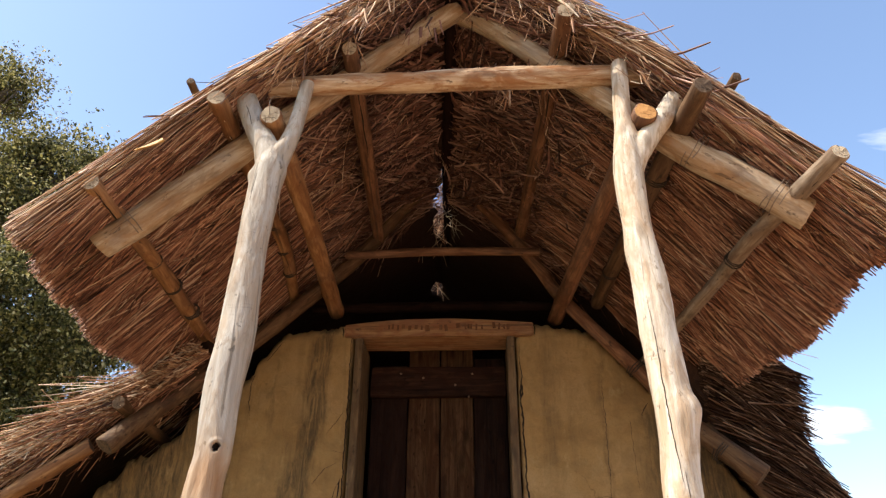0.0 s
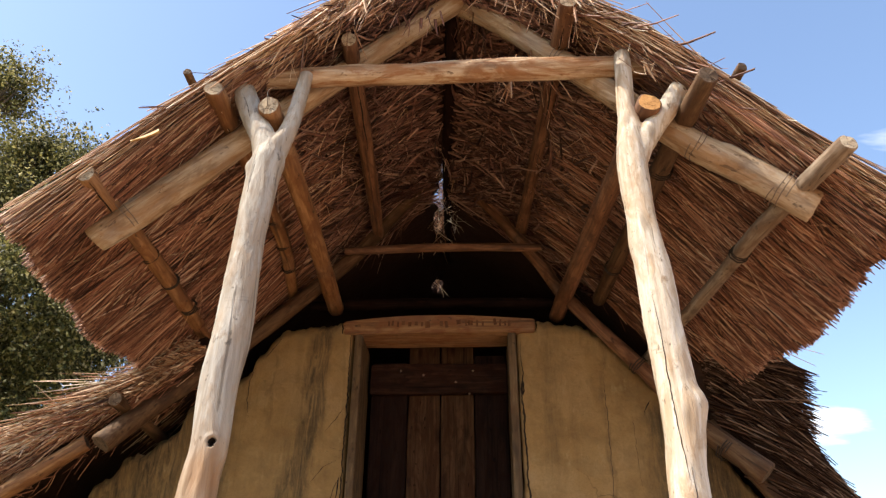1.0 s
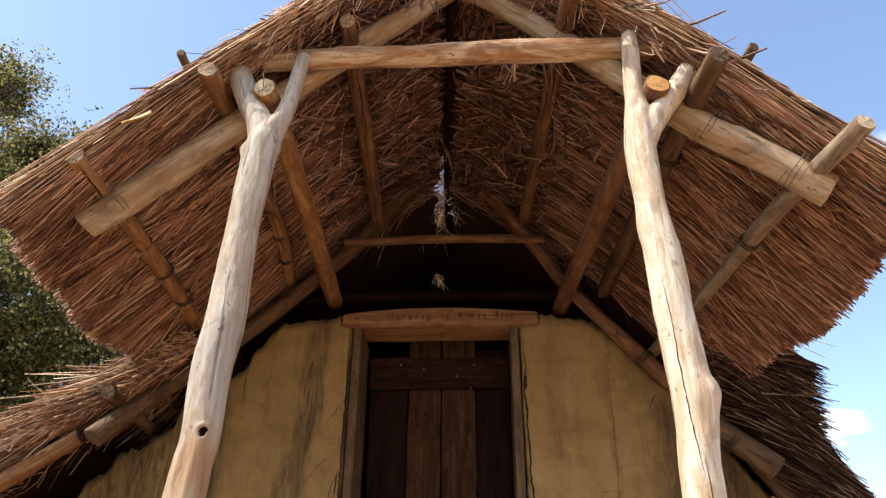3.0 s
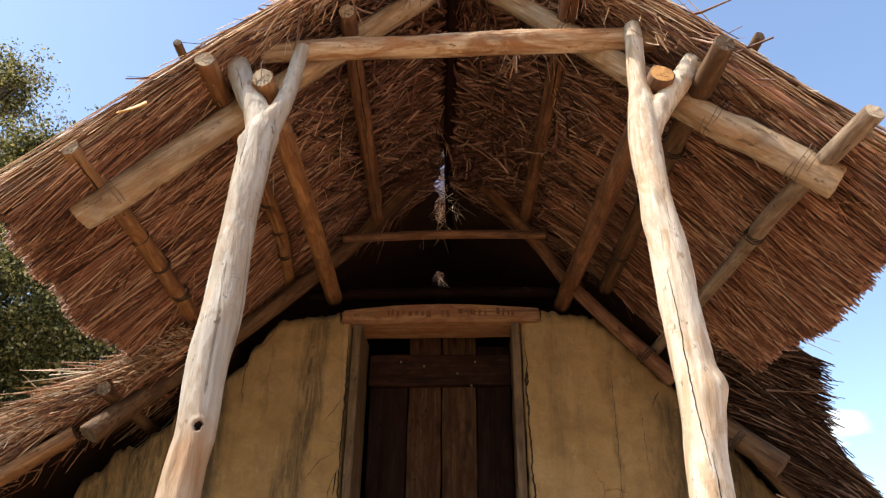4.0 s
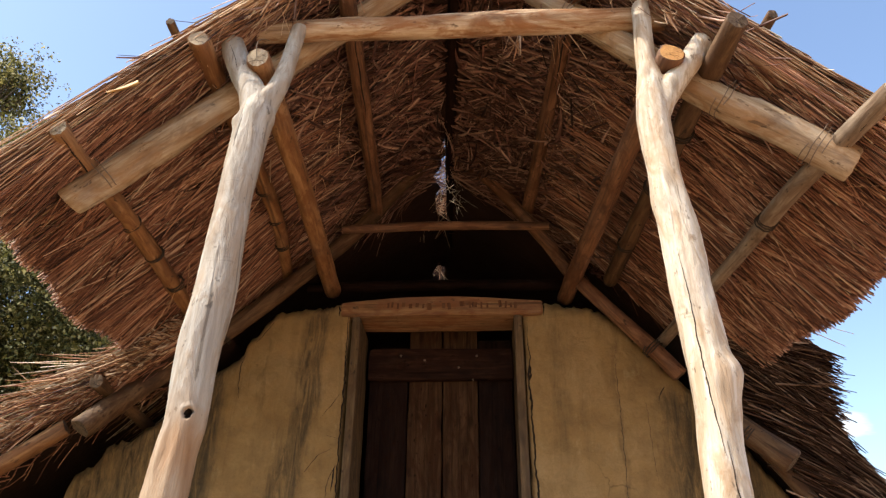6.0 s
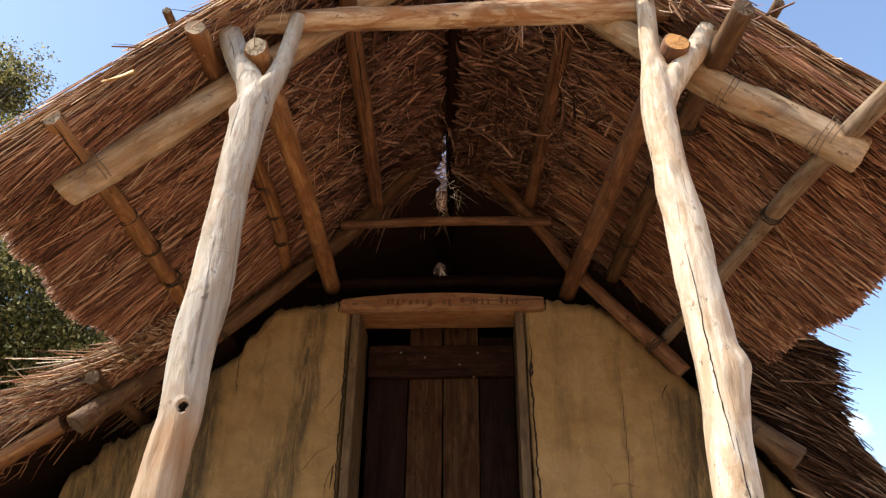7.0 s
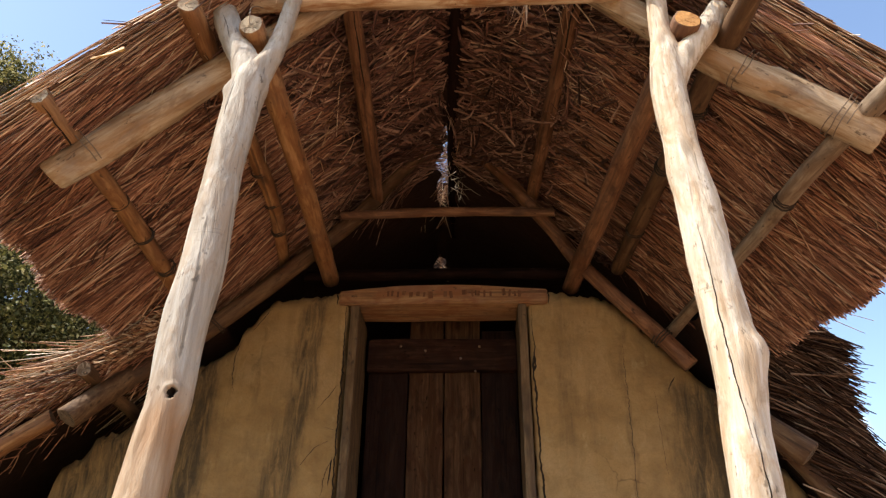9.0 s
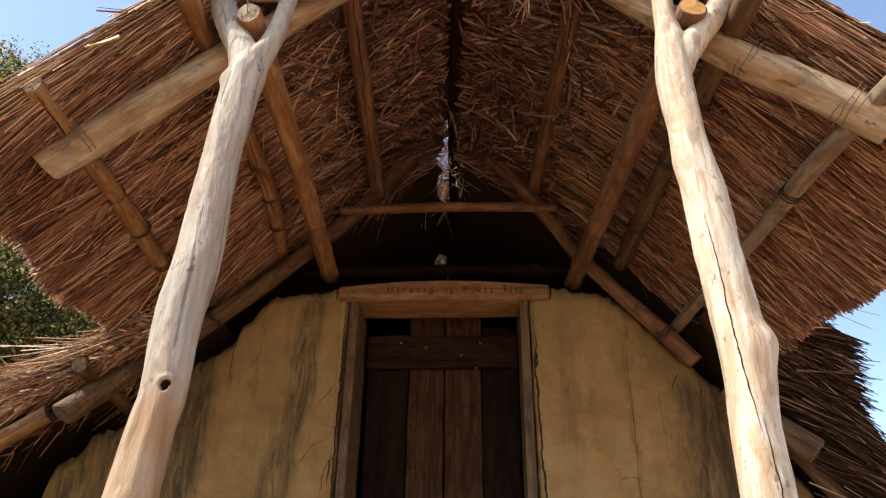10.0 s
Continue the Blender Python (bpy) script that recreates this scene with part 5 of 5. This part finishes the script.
for key, pts, mats, label in (
    ("l1", [(-1.140, 2.195, 1.935, 0.030), (-1.15, 2.8, 1.935, 0.033), (-1.235, 3.75, 1.95, 0.030)], [M_POLE, M_END], "tan round purlin carrying the reeds"),
    ("l2", [(-0.785, 2.195, 2.283, 0.034), (-0.80, 3.2, 2.297, 0.030), (-0.880, 3.82, 2.285, 0.028)], [M_POLE, M_END], "tan purlin tied with dark twine"),
    ("l3", [(-0.358, 2.30, 2.598, 0.032), (-0.385, 2.9, 2.608, 0.034), (-0.43, 3.75, 2.620, 0.031)], [M_POLE_DARK, M_END], "brown purlin under the leafy thatch"),
    ("r1", [(1.183, 2.085, 1.900, 0.030), (1.075, 2.55, 1.885, 0.030), (1.045, 2.95, 1.895, 0.027), (0.912, 3.80, 1.872, 0.026)], [M_GREYWOOD, M_END], "grey jointed purlin standing out past the thatch"),
    ("r2", [(0.832, 2.090, 2.178, 0.034), (0.79, 2.7, 2.20, 0.036), (0.72, 3.75, 2.20, 0.034)], [M_OLD, M_END_OLD], "dark knotted purlin with a grey end"),
    ("r3", [(0.440, 2.150, 2.600, 0.034), (0.400, 2.95, 2.645, 0.033), (0.345, 3.75, 2.615, 0.030)], [M_POLE_DARK, M_END], "brown split purlin bound at its end"),
    ("spar_l", [(-0.890, 2.195, 2.362, 0.015), (-0.98, 3.4, 2.46, 0.015)], [M_OLD, M_END_OLD], "thin spar laid over the thatch"),
    ("spar_r", [(0.985, 2.180, 2.292, 0.017), (0.92, 3.4, 2.38, 0.015)], [M_OLD, M_END_OLD], "thin spar laid over the thatch"),
):
    purlins[key] = log("spar" if "spar" in key else "purlin", pts, mats, label, "spar" if "spar" in key else "purlin", "thatch spars" if "spar" in key else "porch purlins", seed=len(purlins) + 7)
rear_l = log("gable_rafter", [(-0.10, 3.76, 3.02, 0.032), (-0.30, 3.75, 2.80, 0.034), (-0.57, 3.74, 2.46, 0.038), (-1.06, 3.70, 1.975, 0.042), (-1.34, 3.60, 1.69, 0.046), (-1.525, 3.40, 1.395, 0.048)], [M_OLD, M_END_OLD],
             "weathered rafter along the top of the wall", "rafter", "gable rafters", seed=21)
rear_r = log("gable_rafter", [(-0.05, 3.76, 3.02, 0.032), (0.17, 3.75, 2.79, 0.034), (0.42, 3.74, 2.43, 0.033), (0.556, 3.72, 2.20, 0.033), (0.88, 3.69, 1.805, 0.036), (0.962, 3.675, 1.690, 0.036)], [M_POLE_DARK, M_END_OLD],
             "weathered rafter along the top of the wall", "rafter", "gable rafters", seed=22)
# dark timber puts the dimmer light under the low thatch into the colour
eave_log = log("eave_log", [(1.045, 3.63, 1.540, 0.044), (1.14, 3.58, 1.435, 0.047), (1.285, 3.49, 1.268, 0.053)], [M_OLD, M_END_OLD], "weathered grey log end tied under the low thatch", "log", seed=30)
log("collar_beam", [(-0.585, 3.67, 2.470, 0.022), (-0.07, 3.67, 2.482, 0.023), (0.435, 3.67, 2.470, 0.021)], [M_POLE_DARK, M_END], "thin brown collar beam between the gable rafters", "beam", seed=23)
# near-black wood puts the loft's shade into this beam
log("loft_beam", [(-0.80, 3.95, 2.285, 0.028), (-0.1, 3.95, 2.29, 0.03), (0.66, 3.95, 2.275, 0.028)], [M_DOOR, M_END_OLD], "beam above the lintel, darkened for loft shade", "beam", seed=24)
log("low_purlin", [(-1.485, 3.36, 1.575, 0.030), (-1.60, 5.0, 1.58, 0.030)], [M_OLD, M_END_OLD], "greyed purlin end under the low thatch", "purlin", "house purlins", seed=25)
log("edge_pole", [(-2.45, 3.44, 0.85, 0.034), (-1.93, 3.45, 1.20, 0.035), (-1.62, 3.455, 1.412, 0.036)], [M_POLE, M_END_OLD], "tan pole under the edge of the low thatch", "pole", seed=27)
log("edge_pole", [(1.85, 3.60, 0.40, 0.028), (1.40, 3.60, 1.10, 0.030), (1.12, 3.62, 1.52, 0.030)], [M_OLD, M_END_OLD], "dark pole under the edge of the low thatch", "pole", seed=28)
# near-black wood stands in for the shadow line under the ridge
log("ridge_pole", [(0.03, 2.34, 2.985, 0.030), (-0.04, 3.5, 2.985, 0.032), (-0.075, 4.7, 2.975, 0.034)], [M_DOOR, M_END_OLD], "ridge pole under the thatch, darkened for shade", "beam", seed=29)

bpy.context.view_layer.update()
ring_coil("lashing", (1.165, 3.562, 1.387), (0.53, -0.42, -0.74), 0.051, 0.003, 3, M_ROPE, eave_log, seed=41)
ring_coil("lashing", (0.865, 3.693, 1.825), (0.6, -0.1, -0.78), 0.044, 0.003, 3, M_ROPE, rear_r, seed=42)
ring_coil("lashing", (-1.12, 3.69, 1.915), (-0.66, 0.0, -0.74), 0.050, 0.003, 2, M_ROPE, rear_l, seed=43)
for key, centre, axis, radius, turns, mat, host in (
    ("i", (-1.150, 2.72, 1.935), (0, 1, 0), 0.035, 2, M_ROPE, "l1"), ("j", (-1.155, 2.95, 1.937), (0, 1, 0), 0.036, 2, M_ROPE, "l1"), ("k", (-1.17, 3.2, 1.94), (0, 1, 0), 0.036, 3, M_ROPE, "l1"),
    ("a", (-0.80, 2.85, 2.292), (0, 1, 0), 0.033, 2, M_ROPE, "l2"), ("b", (-0.803, 3.05, 2.295), (0, 1, 0), 0.033, 2, M_ROPE, "l2"), ("c", (-0.81, 3.28, 2.297), (0, 1, 0), 0.033, 2, M_ROPE, "l2"),
    ("d", (-0.835, 3.5, 2.292), (0, 1, 0), 0.032, 3, M_ROPE, "l2"), ("e", (1.062, 2.72, 1.89), (-0.1, 1, 0), 0.033, 3, M_ROPE, "r1"), ("f", (0.80, 2.62, 2.198), (-0.1, 1, 0), 0.040, 3, M_ROPE, "r2"),
    ("g", (0.775, 2.95, 2.2), (-0.1, 1, 0), 0.040, 3, M_ROPE, "r2"), ("h", (0.74, 3.4, 2.2), (-0.1, 1, 0), 0.038, 2, M_ROPE, "r2"),
):
    ring_coil("lashing", centre, axis, radius, 0.0028, turns, mat, purlins[host], seed=ord(key))
def split(host, a, b, half):
    """A drying split: a dark tapered sliver sunk into the side of a pole, from a to b."""
    a, b = Vector(a), Vector(b)
    pts = [(*(a.lerp(b, t) + Vector((0.002 * math.sin(t * 17), 0, 0.0015 * math.sin(t * 23)))), max(0.0006, half * math.sin(math.pi * (0.06 + 0.88 * t)))) for t in np.linspace(0, 1, 9)]
    v, f, _ = tube_data(pts, 6, 0.02, 0.2, 1)
    ob = mesh_object("crack", v, f, [M_GAP], host)
    ob.matrix_parent_inverse = host.matrix_world.inverted()


split(purlins["l2"], (-0.780, 2.20, 2.251), (-0.786, 2.55, 2.256), 0.0035)
split(purlins["l1"], (-1.128, 2.20, 1.907), (-1.135, 2.50, 1.907), 0.0028)
split(purlins["l3"], (-0.352, 2.42, 2.570), (-0.375, 2.95, 2.575), 0.003)
split(purlins["r3"], (0.432, 2.18, 2.570), (0.405, 2.85, 2.610), 0.0035)
split(purlins["r1"], (1.165, 2.12, 1.873), (1.10, 2.45, 1.859), 0.0022)
beam_l = bpy.data.objects["plate_beam"]
v, f, _ = tube_data([(-0.600, 2.226, 2.232, 0.0016), (-0.600, 2.214, 2.255, 0.0016), (-0.602, 2.218, 2.285, 0.0016), (-0.596, 2.24, 2.32, 0.0016), (-0.588, 2.27, 2.345, 0.0016)], 6, 0.01, 0.0, 0)
hook = mesh_object("tie_wire", v, f, [M_WIRE], beam_l)
hook.matrix_parent_inverse = beam_l.matrix_world.inverted()
for host, centre, axis, radius, turns in (
    (rafter_l, (-1.10, 2.415, 1.925), (0.75, 0, 0.66), 0.066, 2), (rafter_r, (1.09, 2.335, 1.915), (-0.75, 0, 0.66), 0.067, 3), (rafter_r, (0.86, 2.35, 2.11), (-0.75, 0, 0.66), 0.062, 2),
    (rafter_r, (0.43, 2.41, 2.575), (-0.68, 0, 0.73), 0.058, 3),
):
    ring_coil("wire_binding", centre, axis, radius, 0.0016, turns, M_WIRE, host, spread=0.016, seed=turns)


# ---------------------------------------------------------------- trees
def tree(name, base, height, crown, leaves, seed, label):
    """A tapered trunk with limbs, and a crown of leaves round the twig ends. crown: ellipsoids cx, cy, cz, rx, ry, rz, share."""
    rnd = np.random.default_rng(seed)
    top = empty(name, base, label, "tree", "trees behind the house")
    bx, by, _ = base
    verts, faces = [], []

    def add(pts, seg):
        v, f, _ = tube_data(pts, seg, 0.6, 0.08, seed)
        o = len(verts)
        verts.extend(v)
        faces.extend(tuple(k + o for k in q) for q in f)

    add([(bx, by, -0.1, height * 0.02), (bx + 0.2, by, height * 0.3, height * 0.015), (bx - 0.1, by + 0.2, height * 0.6, height * 0.009), (bx, by, height * 0.92, 0.04)], 10)
    S, limbs = [], []
    for cx, cy, cz, rx, ry, rz, share in crown:
        k = int(leaves * share)
        clumps = max(12, k // 150)
        d = rnd.normal(0, 1, (clumps, 3))
        d /= np.linalg.norm(d, axis=1)[:, None]
        cen = np.array((cx, cy, cz)) + d * np.array((rx, ry, rz)) * (rnd.uniform(0.25, 1.0, clumps) ** 0.45)[:, None]
        for c in cen[:: max(1, clumps // 22)]:
            zb = max(height * 0.25, c[2] - abs(c[0] - bx) * 0.8 - 1.0)
            limbs.append([(bx, by, zb, 0.09), ((bx + c[0]) / 2, (by + c[1]) / 2, (zb + c[2]) / 2 + 0.3, 0.05), (*c, 0.012)])
        # each clump is a handful of flat sprays of leaves on twigs, with air between them
        size = rnd.uniform(0.25, 0.62, clumps)
        sprays = cen[:, None] + rnd.normal(0, 1, (clumps, 11, 3)) * np.array((1.0, 1.0, 0.65)) * size[:, None, None]
        sprays = sprays.reshape(-1, 3)
        which = rnd.integers(0, len(sprays), k)
        flat = rnd.uniform(0.10, 0.24, len(sprays))[which]
        S.append(sprays[which] + rnd.normal(0, 1, (k, 3)) * np.array((1.0, 1.0, 0.45)) * flat[:, None])
    P = np.concatenate(S)
    n = len(P)
    D = rnd.normal(0, 1, (n, 3)) + np.array((0, 0, -0.3))
    D /= np.linalg.norm(D, axis=1)[:, None]
    N = rnd.normal(0, 0.6, (n, 3)) + np.array((0, -0.2, 1.0))
    B = np.cross(D, N)
    B /= np.linalg.norm(B, axis=1)[:, None]
    N = np.cross(B, D)
    L = rnd.uniform(0.08, 0.17, n)[:, None]
    W = L * rnd.uniform(0.22, 0.34, n)[:, None]
    V = np.stack([P, P + D * L * 0.5 + B * W + N * L * 0.06, P + D * L, P + D * L * 0.5 - B * W + N * L * 0.06], 1).reshape(-1, 3)
    F = (np.arange(n) * 4)[:, None] + np.arange(4)[None]
    me = bpy.data.meshes.new("crown")
    me.vertices.add(len(V))
    me.vertices.foreach_set("co", V.ravel())
    me.loops.add(F.size)
    me.loops.foreach_set("vertex_index", F.ravel())
    me.polygons.add(len(F))
    me.polygons.foreach_set("loop_start", np.arange(0, F.size, 4))
    me.update(calc_edges=True)
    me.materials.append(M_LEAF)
    c = new("crown", me)
    tagged(c, "many small olive-green leaves", kind="stuff")
    t = mesh_object("trunk", verts, faces, [M_BARK])
    bpy.context.view_layer.update()
    arms = []
    for pts in limbs:
        v, f, _ = tube_data(pts, 5, 0.6, 0.08, seed)
        arms.append(mesh_object("limb", v, f, [M_BARK]))
    for o in (c, t, *arms):
        o.parent = top
        o.matrix_parent_inverse = top.matrix_world.inverted()


tree("tree", (-20.0, 21.5, 0), 22.5, [(-19.5, 21.5, 20.5, 1.1, 1.4, 0.8, 0.045), (-17.6, 21.0, 20.6, 0.7, 0.8, 0.3, 0.014), (-17.0, 21.0, 19.6, 0.6, 0.8, 0.25, 0.013), (-18.5, 21.5, 19.9, 0.9, 1.0, 0.7, 0.028), (-19.8, 21.5, 15.9, 1.5, 1.6, 0.6, 0.05), (-18.0, 21.5, 14.8, 1.5, 1.8, 0.9, 0.07), (-20.5, 21.5, 10.0, 5.0, 4.0, 3.6, 0.7)], 110000, 11, "tall leafy tree with olive-green leaves")
tree("tree", (-15.2, 20.0, 0), 16.0, [(-16.0, 20.0, 15.5, 1.2, 1.3, 0.9, 0.05), (-14.5, 20.0, 15.6, 0.8, 1.0, 0.8, 0.035), (-15.2, 20.0, 13.2, 2.4, 2.2, 1.4, 0.15), (-14.3, 20.0, 9.4, 3.5, 3.0, 3.4, 0.62), (-12.75, 20.0, 15.0, 0.6, 0.8, 0.8, 0.04), (-14.9, 19.0, 4.2, 3.8, 2.6, 2.4, 0.2)], 150000, 12, "broad leafy tree with yellowing sunlit leaves")


# added tree: fills the gaps in the other crowns with shade
tree("tree", (-19.0, 27.0, 0), 15.0, [(-21.0, 27.0, 11.0, 4.0, 2.0, 4.5, 0.5), (-15.5, 27.0, 9.5, 4.5, 2.0, 4.5, 0.5)], 26000, 13, "tree added to fill the gaps behind the others")


# ---------------------------------------------------------------- clouds
def cloud_mat(name, solid):
    m = bpy.data.materials.new(name)
    m.use_nodes = True
    t = m.node_tree
    t.nodes.clear()
    out = t.nodes.new("ShaderNodeOutputMaterial")
    c = t.nodes.new("ShaderNodeTexCoord")
    n = t.nodes.new("ShaderNodeTexNoise")
    n.inputs["Scale"].default_value, n.inputs["Detail"].default_value, n.inputs["Roughness"].default_value = 3.3, 8, 0.6
    mp = t.nodes.new("ShaderNodeMapping")
    mp.inputs["Scale"].default_value = (1, 1, 2.2)
    t.links.new(c.outputs["Generated"], mp.inputs["Vector"])
    t.links.new(mp.outputs["Vector"], n.inputs["Vector"])
    flat = t.nodes.new("ShaderNodeMapping")
    flat.inputs["Scale"].default_value = (1, 0, 1)
    t.links.new(c.outputs["Generated"], flat.inputs["Vector"])
    sub = t.nodes.new("ShaderNodeVectorMath")
    sub.operation = "DISTANCE"
    sub.inputs[1].default_value = (0.5, 0.0, 0.5)
    t.links.new(flat.outputs["Vector"], sub.inputs[0])
    fall = t.nodes.new("ShaderNodeMapRange")
    fall.inputs["From Min"].default_value, fall.inputs["From Max"].default_value = 0.10, 0.48
    fall.inputs["To Min"].default_value, fall.inputs["To Max"].default_value = 0.38, -0.55
    t.links.new(sub.outputs["Value"], fall.inputs["Value"])
    add = t.nodes.new("ShaderNodeMath")
    add.operation = "ADD"
    t.links.new(n.outputs["Fac"], add.inputs[0])
    t.links.new(fall.outputs["Result"], add.inputs[1])
    den = t.nodes.new("ShaderNodeMapRange")
    den.inputs["From Min"].default_value, den.inputs["From Max"].default_value = 0.5, solid
    t.links.new(add.outputs[0], den.inputs["Value"])
    em = t.nodes.new("ShaderNodeEmission")
    em.inputs["Color"].default_value, em.inputs["Strength"].default_value = (0.93, 0.96, 1.0, 1), 0.92
    tr = t.nodes.new("ShaderNodeBsdfTransparent")
    mx = t.nodes.new("ShaderNodeMixShader")
    t.links.new(den.outputs["Result"], mx.inputs[0])
    t.links.new(tr.outputs[0], mx.inputs[1])
    t.links.new(em.outputs[0], mx.inputs[2])
    t.links.new(mx.outputs[0], out.inputs["Surface"])
    return m


M_CLOUD = cloud_mat("white cloud", 0.95)
M_WISP = cloud_mat("thin white cloud", 1.9)


def cloud(centre, w, h, label, material):
    nx, nz = 12, 8
    verts = [((i / nx - 0.5) * w, 6 * math.sin(3 * i / nx) + 4 * math.sin(4 * k / nz), (k / nz - 0.5) * h) for k in range(nz + 1) for i in range(nx + 1)]
    faces = [(k * (nx + 1) + i, k * (nx + 1) + i + 1, (k + 1) * (nx + 1) + i + 1, (k + 1) * (nx + 1) + i) for k in range(nz) for i in range(nx)]
    ob = mesh_object("backdrop_cloud", verts, faces, [material])
    ob.location = centre
    ob.visible_shadow = False
    tagged(ob, label, "cloud", kind="structure")


cloud((424, 900, 258), 230, 95, "small white cloud low in the blue sky", M_CLOUD)
cloud((640, 900, 690), 230, 90, "thin wisp of cloud in the blue sky", M_WISP)
cloud((560, 900, 268), 240, 60, "faint wisp beside the low cloud", M_WISP)
